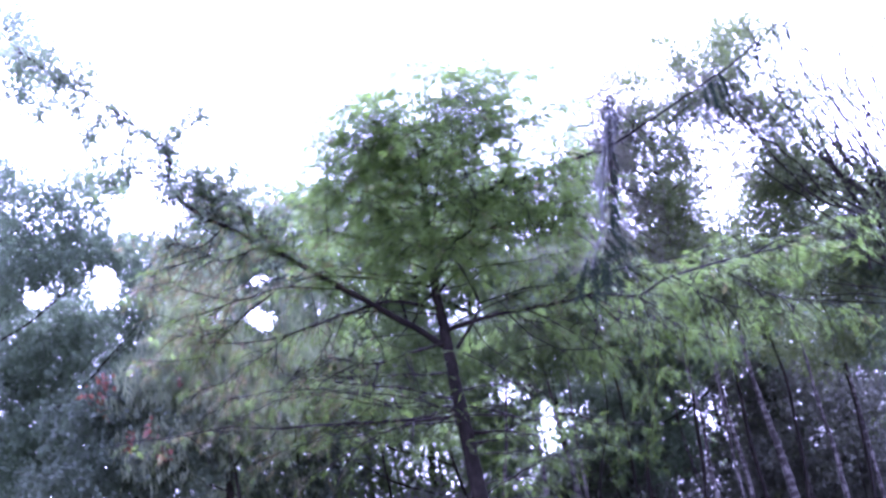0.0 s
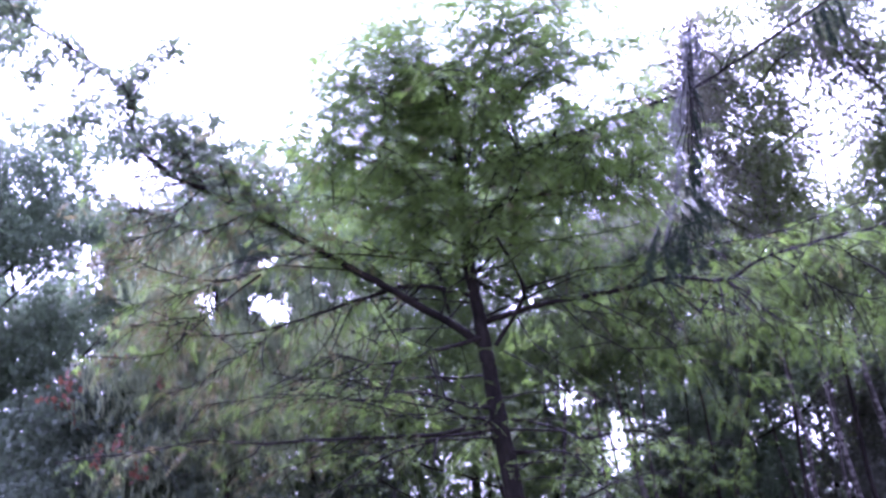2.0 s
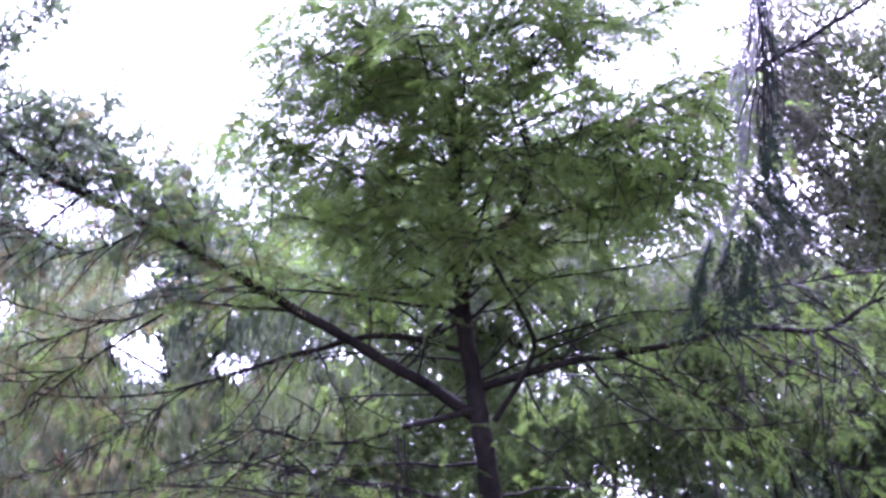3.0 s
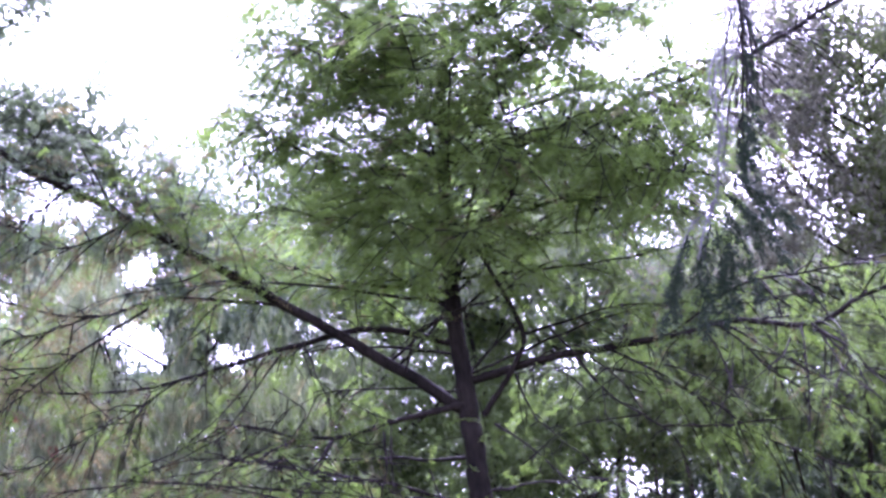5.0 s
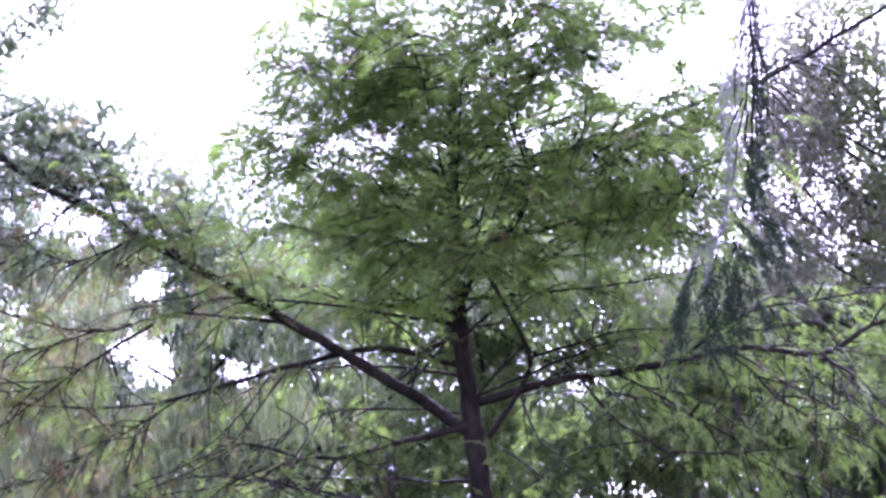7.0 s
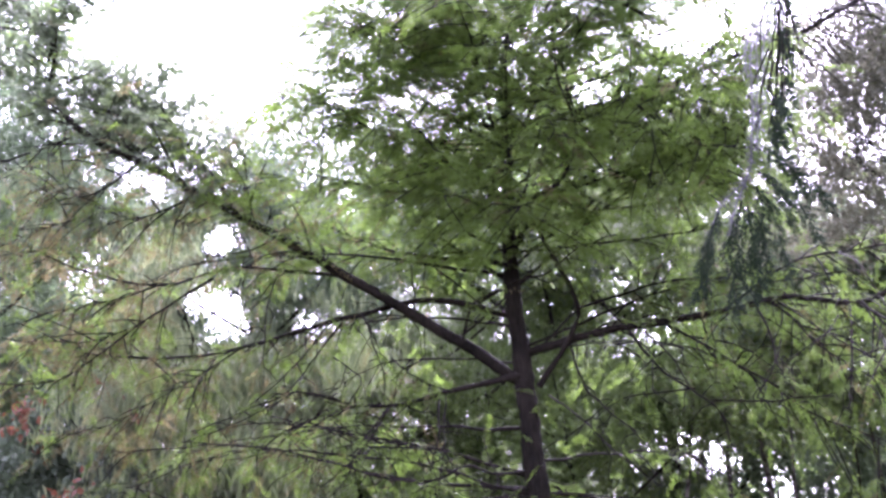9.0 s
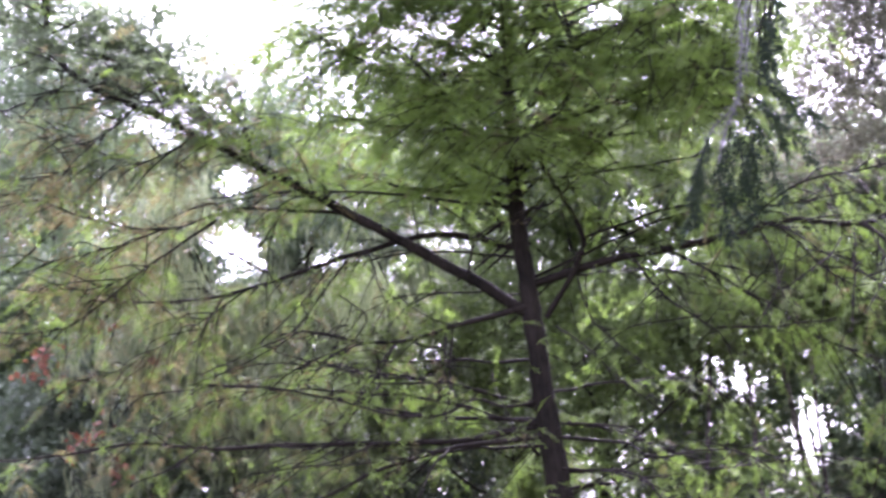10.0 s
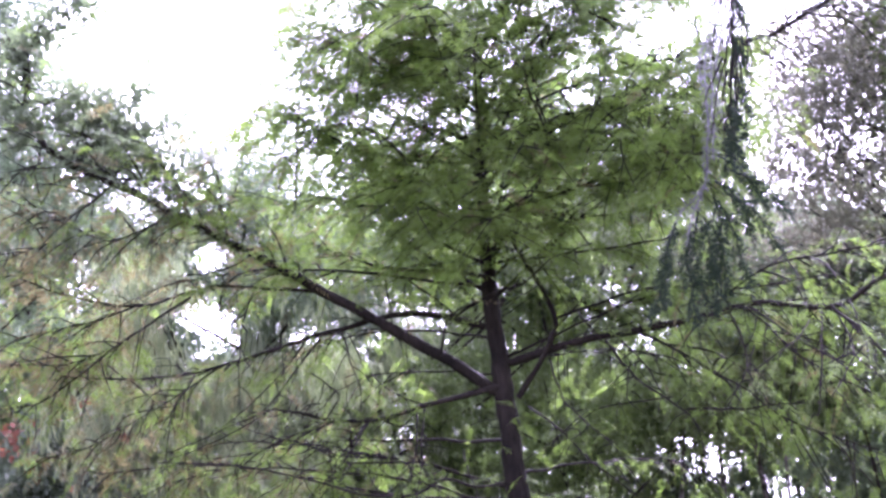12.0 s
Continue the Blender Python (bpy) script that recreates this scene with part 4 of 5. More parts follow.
# ---------------------------------------------------------------- the other trees of the wood
def clump_leaves(geo, centre, radii, clusters, per=34, size=0.06, ratio=0.5, spread=0.13, droop=0.5):
    """Leaves in many small bunches within a rounded mass, with gaps between the bunches."""
    def ball(k):
        v = rng.normal(0, 1, (k, 3))
        return v / np.linalg.norm(v, axis=1, keepdims=True) * rng.uniform(0, 1, (k, 1)) ** 0.4
    tufts = ball(max(4, clusters // 9)) * np.array(radii)
    c = tufts[rng.integers(0, len(tufts), clusters)] + rng.normal(0, 0.24, (clusters, 3)) * [1, 1, 0.75]
    c = np.array(centre) + c
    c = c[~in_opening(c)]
    if not len(c):
        return c
    run = np.repeat(unit(rng.normal(0, 1, c.shape) + [0, 0, -droop]), per, 0)
    p = np.repeat(c, per, 0) + run * rng.uniform(-1.7, 1.7, (len(c) * per, 1)) * spread + rng.normal(0, spread * 0.45, (len(c) * per, 3))
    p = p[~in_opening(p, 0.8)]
    d = rng.normal(0, 1, p.shape) + [0, 0, -droop * 2]
    s = rng.normal(0, 1, p.shape)
    s = np.cross(d, s)
    ln = size * rng.uniform(0.55, 1.3, len(p))
    leaves(geo, p, d, s, ln, ln * ratio * rng.uniform(0.8, 1.2, len(p)))
    return c


def broadleaf_tree(name, label, foot, tip, r, clumps, leaf, bark=BARK, group="trees of the wood", size=0.085, ratio=0.5, per=26,
                   spread=0.13, droop=0.5, extra=None, bend=0.3):
    """Trunk from the ground to its tip, a limb to each leafy mass with twigs to its bunches, and the crown."""
    z = float(height_at(foot[0], foot[1]))
    tree = thing(name, (foot[0], foot[1], z), label, "tree", group)
    a, b = np.array([foot[0], foot[1], z - 0.1]), np.array(tip)
    side = rng.normal(0, bend, 3) * [1, 1, 0]
    line = curve([a, a + (b - a) * 0.35 + side * 0.6, a + (b - a) * 0.7 - side * 0.3, b], 0.2, 0.015)
    g = Geo()
    tube(g, line, r, r * 0.15, 9, 1.0, 0.04)
    part("trunk", g, bark, tree)
    crown, twigs = Geo(), Geo()
    for centre, radii, n in clumps:
        c = np.array(centre)
        near = np.argmin(np.abs(line[:, 2] - (c[2] - 0.6 * np.hypot(*(c[:2] - line[-1][:2])) - 0.3)))
        p = line[min(near, len(line) - 2)]
        lg = Geo()
        mid = p + (c - p) * 0.55 + [0, 0, -0.08 * np.linalg.norm(c - p)]
        ll = curve([p, mid, c], 0.15, 0.02)
        tube(lg, ll, min(r * 0.45, 0.008 + 0.007 * np.linalg.norm(c - p)), 0.006, 6)
        part("limb", lg, bark, tree)
        bunches = clump_leaves(crown, centre, radii, n, per, size, ratio, spread, droop)
        for q in bunches[::9]:
            s = ll[rng.integers(len(ll) // 3, len(ll))]
            tube(twigs, curve([s, (s + q) / 2 + rng.normal(0, 0.06, 3), q], 0.25), 0.007, 0.002, 3)
    if twigs.n:
        part("twigs", twigs, TWIG, tree, "", "stuff")
    if crown.n:
        part("crown", crown, leaf, tree, "", "stuff", smooth=False)
    if extra:
        g = Geo()
        for centre, radii, n in extra[1]:
            clump_leaves(g, centre, radii, n, 16, size, 0.8, 0.10, 0.6)
        part("turned_leaves", g, extra[0], tree, "a few red autumn leaves", "stuff", smooth=False)
    return tree


# left: dull green crowns
broadleaf_tree("broadleaf_tree", "tall dull-green broadleaf tree with loose open crown", (-7.7, 13.2), (-6.9, 13.00, 11.6), 0.08,
               [((-6.30, 13.00, 10.90), (0.7, 0.6, 0.6), 100), ((-6.45, 13.00, 10.15), (0.6, 0.6, 0.4), 80), ((-6.57, 13.00, 8.35), (0.9, 0.8, 0.6), 110), ((-5.69, 13.00, 8.30), (0.9, 0.7, 0.6), 100),
                ((-5.25, 13.00, 7.80), (0.9, 0.6, 0.5), 110), ((-6.38, 13.00, 7.40), (1.2, 0.8, 0.7), 230), ((-5.70, 13.00, 6.95), (1.0, 0.7, 0.6), 210), ((-6.6, 13.00, 6.5), (1.0, 0.7, 0.5), 160), ((-6.25, 13.00, 11.55), (0.6, 0.5, 0.4), 36), ((-5.36, 13.00, 6.78), (0.8, 0.6, 0.3), 170), ((-4.60, 12.80, 5.6), (0.8, 0.5, 0.4), 120)],
               TEAL, size=0.085, spread=0.16, per=22)
broadleaf_tree("broadleaf_tree", "shaded dark-green tree at the wood's edge", (-6.0, 14.0), (-6.66, 14.00, 6.77), 0.12,
               [((-6.93, 13.50, 5.58), (1.2, 0.8, 0.7), 330), ((-5.99, 13.50, 5.33), (0.9, 0.8, 0.7), 280), ((-6.77, 13.50, 4.09), (1.3, 0.8, 0.8), 380),
                ((-7.22, 13.50, 3.20), (1.3, 0.8, 0.6), 280)], TEAL, size=0.085)
broadleaf_tree("broadleaf_tree", "dull-green tree with drooping outer leaves", (-3.6, 13.6), (-3.55, 13.60, 6.40), 0.11,
               [((-3.13, 13.20, 7.06), (0.9, 0.6, 0.4), 110), ((-3.88, 13.20, 6.46), (1.0, 0.7, 0.5), 230), ((-3.51, 13.20, 5.49), (0.6, 0.7, 0.6), 160),
                ((-4.60, 13.20, 5.26), (0.9, 0.7, 0.6), 260), ((-3.09, 13.00, 7.20), (0.6, 0.5, 0.35), 80), ((-2.66, 13.00, 6.73), (0.7, 0.5, 0.35), 110),
                ((-3.63, 13.00, 6.77), (0.6, 0.5, 0.4), 100), ((-2.35, 13.40, 6.27), (0.7, 0.5, 0.5), 150), ((-3.07, 13.40, 6.07), (0.7, 0.5, 0.5), 150), ((-2.63, 13.40, 5.45), (0.6, 0.5, 0.5), 150), ((-3.52, 13.00, 6.05), (0.55, 0.5, 0.6), 160), ((-4.65, 12.50, 6.52), (0.6, 0.4, 0.35), 80), ((-4.32, 12.50, 5.93), (0.5, 0.4, 0.3), 80), ((-5.03, 12.50, 5.99), (0.4, 0.4, 0.3), 60), ((-4.52, 12.50, 6.90), (0.5, 0.4, 0.3), 70)], TEAL, size=0.08, ratio=0.35, droop=0.9)
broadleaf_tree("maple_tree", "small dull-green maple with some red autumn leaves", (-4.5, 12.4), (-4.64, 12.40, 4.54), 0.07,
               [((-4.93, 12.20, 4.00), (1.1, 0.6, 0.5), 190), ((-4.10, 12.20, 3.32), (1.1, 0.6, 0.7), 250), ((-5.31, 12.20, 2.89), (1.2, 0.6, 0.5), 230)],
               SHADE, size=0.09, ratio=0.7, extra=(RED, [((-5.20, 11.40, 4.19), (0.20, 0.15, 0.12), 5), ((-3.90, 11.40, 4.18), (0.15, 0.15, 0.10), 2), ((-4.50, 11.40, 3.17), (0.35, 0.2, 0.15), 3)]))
# centre: pale drooping willows behind the conifer
broadleaf_tree("willow_tree", "grey-green willow with long drooping leaves", (-2.2, 15.0), (-2.23, 15.00, 5.67), 0.12,
               [((-2.86, 14.50, 4.61), (0.9, 0.6, 0.7), 260), ((-1.87, 14.50, 5.08), (0.8, 0.6, 0.6), 200), ((-3.48, 14.50, 3.68), (1.0, 0.6, 0.6), 240),
                ((-2.07, 14.50, 3.66), (1.0, 0.6, 0.7), 280), ((-3.01, 14.50, 2.70), (1.1, 0.6, 0.5), 260)], WILLOW, size=0.11, ratio=0.2, droop=1.6)
broadleaf_tree("willow_tree", "fresh green willow behind the conifer, crown half shaded", (0.2, 15.4), (-0.24, 15.40, 6.11), 0.12,
               [((-1.05, 15.00, 5.05), (0.9, 0.6, 0.6), 200), ((-0.08, 15.00, 4.47), (0.9, 0.6, 0.7), 230), ((-0.89, 15.00, 3.32), (1.2, 0.6, 0.7), 300),
                ((1.12, 15.00, 4.60), (0.9, 0.6, 0.6), 220), ((-0.84, 15.00, 2.28), (1.2, 0.6, 0.6), 280), ((0.88, 15.00, 2.62), (0.6, 0.6, 0.9), 160)], GREEN, size=0.066, ratio=0.42, per=27, droop=0.7, spread=0.13)
broadleaf_tree("broadleaf_tree", "leafy green tree filling behind the conifer's crown", (1.0, 16.0), (1.28, 16.00, 8.39), 0.12,
               [((-0.15, 15.50, 8.08), (1.1, 0.7, 0.8), 260), ((1.72, 15.50, 7.80), (1.3, 0.7, 0.9), 260), ((0.88, 15.50, 8.88), (1.2, 0.7, 0.6), 160), ((2.03, 15.50, 6.36), (1.3, 0.7, 0.7), 260),
                ((-0.67, 15.50, 6.88), (1.2, 0.7, 0.7), 300), ((-1.87, 15.50, 6.95), (0.9, 0.7, 0.5), 160), ((0.65, 15.50, 6.80), (1.2, 0.7, 0.6), 240), ((-2.29, 15.00, 8.78), (0.7, 0.5, 0.6), 130), ((-1.98, 15.00, 7.70), (0.6, 0.5, 0.4), 130), ((-1.47, 15.00, 7.55), (0.5, 0.5, 0.4), 80)], TEAL, size=0.09)
# right: slim birches with thin yellow-green crowns
for low, tip, r in (((4.18, 12.00, 1.04), (4.02, 12.00, 4.07), 0.055), ((4.86, 12.50, 0.97), (4.58, 12.50, 4.99), 0.06), ((4.48, 11.70, 0.98), (4.39, 11.70, 4.14), 0.04), ((5.38, 12.30, 0.87), (5.18, 12.30, 4.55), 0.10),
                    ((6.22, 12.10, 0.83), (6.07, 12.10, 4.16), 0.06), ((7.09, 12.70, 0.82), (6.92, 12.70, 4.58), 0.05), ((2.26, 14.50, 2.45), (2.10, 14.50, 4.40), 0.10), ((1.73, 14.00, 2.46), (1.80, 14.00, 4.20), 0.08), ((2.43, 14.00, 2.41), (2.49, 14.00, 4.60), 0.05), ((1.14, 14.20, 2.51), (1.72, 14.20, 5.50), 0.055),
                    ((6.70, 15.00, 0.83), (6.54, 15.00, 4.31), 0.05), ((4.26, 15.20, 1.24), (4.03, 15.20, 4.29), 0.04), ((4.63, 15.00, 1.17), (4.46, 15.00, 4.19), 0.045)):
    t, l = np.array(tip), np.array(low)
    foot = l + (l - t) * (l[2] - float(height_at(l[0], l[1]))) / (t[2] - l[2])
    broadleaf_tree("birch_tree", "slim pale-barked birch with a thin high crown", (foot[0], foot[1]), tip, r,
                   [(tuple(t + [0, 0, -0.1]), (0.6, 0.5, 0.5), 40), (tuple(t + [0.3, 0, 0.5]), (0.6, 0.5, 0.5), 36)], YELLOWING, bark=BIRCH,
                   group="birches", size=0.07, bend=0.05)
broadleaf_tree("broadleaf_tree", "yellow-green tree with thin hanging twigs", (5.2, 12.6), (5.27, 12.60, 9.27), 0.045,
               [((5.16, 12.40, 9.19), (0.12, 0.2, 0.3), 34), ((5.03, 12.40, 8.55), (0.15, 0.2, 0.3), 40), ((4.96, 12.40, 7.81), (0.3, 0.3, 0.4), 80), ((4.88, 12.40, 6.97), (0.3, 0.3, 0.5), 100), ((4.64, 12.40, 6.07), (0.4, 0.4, 0.5), 130),
                ((4.21, 12.40, 6.44), (0.6, 0.5, 0.8), 170), ((5.93, 12.40, 8.48), (0.6, 0.5, 0.3), 130), ((6.61, 12.40, 7.57), (0.8, 0.5, 0.5), 110), ((5.56, 12.40, 7.72), (0.4, 0.4, 0.4), 80), ((6.32, 12.40, 9.03), (0.5, 0.4, 0.3), 70), ((4.47, 12.40, 5.28), (0.9, 0.5, 0.6), 190),
                ((4.15, 12.20, 7.32), (0.4, 0.4, 0.7), 110), ((4.10, 12.20, 8.07), (0.3, 0.3, 0.4), 50), ((6.55, 12.20, 8.90), (0.7, 0.4, 0.3), 50)], YELLOWING, size=0.075)
broadleaf_tree("broadleaf_tree", "green tree in mid wood with mixed dense foliage", (6.9, 13.0), (7.05, 12.90, 6.98), 0.045,
               [((6.62, 12.60, 6.46), (0.6, 0.5, 0.35), 190), ((6.20, 12.60, 6.00), (0.6, 0.5, 0.4), 120), ((7.50, 12.60, 6.23), (0.8, 0.5, 0.5), 170), ((8.25, 12.60, 5.90), (0.6, 0.5, 0.5), 120), ((6.07, 12.60, 4.99), (1.0, 0.5, 0.5), 230),
                ((7.47, 12.60, 4.88), (1.0, 0.5, 0.6), 260), ((5.09, 12.60, 4.23), (1.0, 0.5, 0.5), 210), ((6.65, 12.60, 3.59), (1.1, 0.5, 0.6), 260)], YELLOWING, size=0.075)
broadleaf_tree("broadleaf_tree", "dark shaded undergrowth tree among the birches", (5.9, 15.6), (6.74, 15.60, 4.40), 0.045,
               [((6.38, 15.40, 3.08), (1.2, 0.6, 0.8), 300),
                ((6.01, 15.40, 1.52), (1.3, 0.6, 0.8), 380), ((8.22, 15.40, 2.79), (1.2, 0.6, 0.9), 340), ((7.80, 15.40, 1.13), (1.3, 0.6, 0.8), 380)], DEEP, size=0.08)

broadleaf_tree("broadleaf_tree", "dull-green young tree beside the pale birches", (3.6, 15.6), (4.68, 15.40, 4.01), 0.06,
               [((4.59, 15.40, 3.58), (0.9, 0.6, 0.5), 130), ((4.28, 15.40, 2.12), (0.9, 0.6, 0.7), 190)], TEAL, size=0.085)

broadleaf_tree("broadleaf_tree", "dull-green tree under the bare leaning boughs", (9.6, 13.6), (8.9, 13.40, 5.6), 0.06,
               [((7.69, 13.00, 4.74), (0.7, 0.5, 0.5), 110), ((8.05, 13.00, 4.28), (0.7, 0.5, 0.5), 120), ((7.54, 13.00, 3.73), (0.8, 0.5, 0.5), 130), ((7.95, 13.00, 3.28), (0.8, 0.5, 0.5), 130), ((8.4, 13.00, 5.1), (0.7, 0.5, 0.5), 90)], TEAL, size=0.085)

# bare grey boughs leaning over the birches
bare = thing("bare_tree", (8.6, 11.5, float(height_at(8.6, 11.5))), "bare leaning tree with long thin twiggy boughs", "tree", "trees of the wood")
g = Geo()
bare_trunk = curve([(8.6, 11.5, float(height_at(8.6, 11.5)) - 0.1), (8.5, 11.5, 2.5), (8.00, 11.50, 4.70), (7.92, 11.50, 5.91)], 0.15, 0.02)
tube(g, bare_trunk, 0.11, 0.05, 9, 1, 0.04)
part("trunk", g, BARK, bare)
tw = Geo()
for a, m, b in (((7.96, 11.50, 5.70), (7.38, 11.40, 7.07), (6.88, 11.30, 8.87)), ((8.16, 11.50, 5.87), (7.81, 11.60, 7.71), (7.45, 11.60, 9.58)),
                ((8.00, 11.50, 5.09), (6.78, 11.30, 6.41), (6.09, 11.20, 8.20)), ((8.22, 11.50, 5.56), (8.13, 11.40, 7.68), (8.11, 11.40, 9.61)),
                ((7.86, 11.50, 4.92), (6.55, 11.60, 5.84), (5.65, 11.60, 7.50)), ((8.10, 11.50, 5.48), (7.26, 11.70, 6.58), (6.72, 11.70, 8.97)),
                ((8.41, 11.50, 5.53), (8.63, 11.50, 7.87), (8.66, 11.50, 9.58)), ((8.00, 11.50, 4.70), (7.66, 11.60, 7.10), (7.28, 11.60, 9.50)),
                ((7.85, 11.50, 4.53), (6.75, 11.40, 6.55), (6.17, 11.40, 8.70)), ((8.05, 11.50, 4.89), (7.35, 11.50, 6.80), (6.64, 11.50, 9.32)), ((8.49, 11.50, 5.82), (8.34, 11.70, 7.25), (7.77, 11.70, 9.48))) + (
                ((7.62, 11.60, 4.62), (6.53, 11.55, 6.19), (5.57, 11.50, 7.26)), ((7.70, 11.60, 4.53), (6.95, 11.55, 6.83), (6.28, 11.50, 8.62)),
                ((8.08, 11.60, 5.22), (7.39, 11.55, 7.35), (6.76, 11.50, 8.98)), ((7.35, 11.60, 4.26), (7.33, 11.55, 6.88), (7.28, 11.50, 9.01)),
                ((7.74, 11.60, 5.03), (7.77, 11.55, 7.40), (7.75, 11.50, 9.27)), ((8.22, 11.60, 4.63), (7.19, 11.55, 6.57), (6.28, 11.50, 7.99)),
                ((8.09, 11.60, 4.65), (6.89, 11.55, 6.34), (5.83, 11.50, 7.54)), ((8.06, 11.60, 5.10), (7.94, 11.55, 7.11), (7.80, 11.50, 8.62)),
                ((7.81, 11.60, 4.15), (6.42, 11.55, 5.73), (5.22, 11.50, 6.81)), ((7.76, 11.60, 4.33), (7.31, 11.55, 6.52), (6.89, 11.50, 8.22)),
                ((8.11, 11.60, 5.21), (8.28, 11.55, 7.50), (8.38, 11.50, 9.29)), ((8.00, 11.60, 4.50), (7.15, 11.55, 6.17), (6.38, 11.50, 7.35)),
                ((7.84, 11.60, 5.30), (7.43, 11.55, 6.41), (7.01, 11.50, 7.05)),
                ((8.83, 11.60, 5.16), (8.12, 11.50, 6.95), (7.33, 11.40, 8.53)), ((8.86, 11.60, 4.87), (7.92, 11.50, 6.73), (6.89, 11.40, 8.38)),
                ((8.83, 11.60, 4.91), (8.48, 11.50, 7.02), (8.05, 11.40, 8.96)), ((8.59, 11.60, 5.58), (8.07, 11.50, 6.84), (7.48, 11.40, 7.88)),
                ((9.05, 11.60, 5.25), (8.79, 11.50, 7.38), (8.45, 11.40, 9.34)), ((9.22, 11.60, 5.99), (9.05, 11.50, 7.85), (8.81, 11.40, 9.51)),
                ((8.93, 11.60, 5.84), (7.97, 11.50, 6.91), (6.94, 11.40, 7.75)), ((8.85, 11.60, 5.39), (8.22, 11.50, 6.44), (7.52, 11.40, 7.25)),
                ((8.67, 11.60, 5.92), (8.51, 11.50, 7.22), (8.29, 11.40, 8.29)), ((8.57, 11.60, 4.95), (8.84, 11.50, 7.18), (9.05, 11.40, 9.26))):
    line = curve([a, m, b], 0.1, 0.03)
    lg = Geo()
    tube(lg, line, 0.021, 0.009, 6)
    part("limb", lg, BARK, bare)
    for q in line[4::2]:
        e = q + unit(np.array([rng.normal(-0.3, 0.5), rng.normal(0, 0.5), rng.normal(0.6, 0.5)])) * rng.uniform(0.2, 0.7)
        tube(tw, curve([q, (q + e) / 2 + rng.normal(0, 0.04, 3), e], 0.15), 0.008, 0.003, 3)
for i in range(19):
    p = bare_trunk[-1 - i]
    far = p + np.array([-1.0 - 0.09 * i + rng.normal(0, 0.3), rng.normal(0, 0.5), 2.4 - 0.10 * i + rng.normal(0, 0.3)])
    line = curve([p, (p + far) / 2 + [0.2, 0, 0.0], far], 0.1, 0.03)
    lg = Geo()
    tube(lg, line, 0.016, 0.007, 6)
    part("limb", lg, BARK, bare)
    for q in line[3::2]:
        e = q + unit(np.array([rng.normal(-0.3, 0.5), rng.normal(0, 0.5), rng.normal(0.6, 0.5)])) * rng.uniform(0.2, 0.7)
        tube(tw, curve([q, (q + e) / 2 + rng.normal(0, 0.04, 3), e], 0.15), 0.008, 0.003, 3)
part("twigs", tw, TWIG, bare, "", "stuff")
bl = Geo()
for c, n in (((7.47, 11.40, 7.47), 110), ((6.78, 11.40, 7.05), 130), ((7.51, 11.40, 5.63), 120), ((6.32, 11.40, 8.05), 90), ((5.33, 11.40, 8.09), 60), ((6.80, 11.40, 8.82), 70), ((7.41, 11.40, 8.42), 60), ((8.02, 11.40, 8.44), 60), ((6.07, 11.40, 8.71), 60), ((7.93, 11.40, 6.88), 60)):
    clump_leaves(bl, c, (0.9, 0.4, 0.8), n, 12, 0.06, 0.5, 0.14)
part("crown", bl, YELLOWING, bare, "", "stuff", smooth=False)

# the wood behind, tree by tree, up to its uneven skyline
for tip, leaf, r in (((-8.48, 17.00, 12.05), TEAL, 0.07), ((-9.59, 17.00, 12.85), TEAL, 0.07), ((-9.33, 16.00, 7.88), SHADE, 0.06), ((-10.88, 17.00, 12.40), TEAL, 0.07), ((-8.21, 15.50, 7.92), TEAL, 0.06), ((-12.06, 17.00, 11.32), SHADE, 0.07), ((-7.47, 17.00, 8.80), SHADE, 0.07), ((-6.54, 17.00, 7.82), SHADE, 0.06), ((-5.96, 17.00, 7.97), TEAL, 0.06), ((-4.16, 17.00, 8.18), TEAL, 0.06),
                     ((-4.87, 17.00, 5.45), WILLOW, 0.06), ((-2.05, 17.00, 7.86), WILLOW, 0.06), ((-0.84, 17.00, 8.16), TEAL, 0.06), ((0.34, 17.00, 8.11), WILLOW, 0.06), ((1.53, 17.00, 8.06), TEAL, 0.06),
                     ((2.63, 17.00, 7.52), WILLOW, 0.06), ((3.53, 17.50, 6.78), TEAL, 0.07), ((4.53, 17.00, 6.74), TEAL, 0.06), ((5.68, 17.00, 7.56), YELLOWING, 0.06), ((6.39, 17.00, 6.33), YELLOWING, 0.06),
                     ((7.48, 17.00, 6.79), TEAL, 0.06), ((8.38, 17.00, 6.40), YELLOWING, 0.06), ((9.55, 17.00, 7.11), TEAL, 0.06), ((10.73, 17.00, 7.32), TEAL, 0.06), ((12.42, 17.00, 8.37), TEAL, 0.07)):
    t = np.array(tip)
    foot = (t[0] + rng.uniform(-0.15, 0.15), t[1])
    mass = []
    for k in range(9):
        c = t + [rng.normal(0, 0.45), rng.normal(0, 0.5), -0.35 - 0.62 * k]
        if c[2] > 1.0:
            mass.append((tuple(c), (0.55 + 0.06 * k, 0.7, 0.5), 54 + 4 * k))
    broadleaf_tree("broadleaf_tree", "tall leafy tree in the wood behind, crown in shade", foot, tip, r, mass, leaf, size=0.140, per=8, spread=0.16)

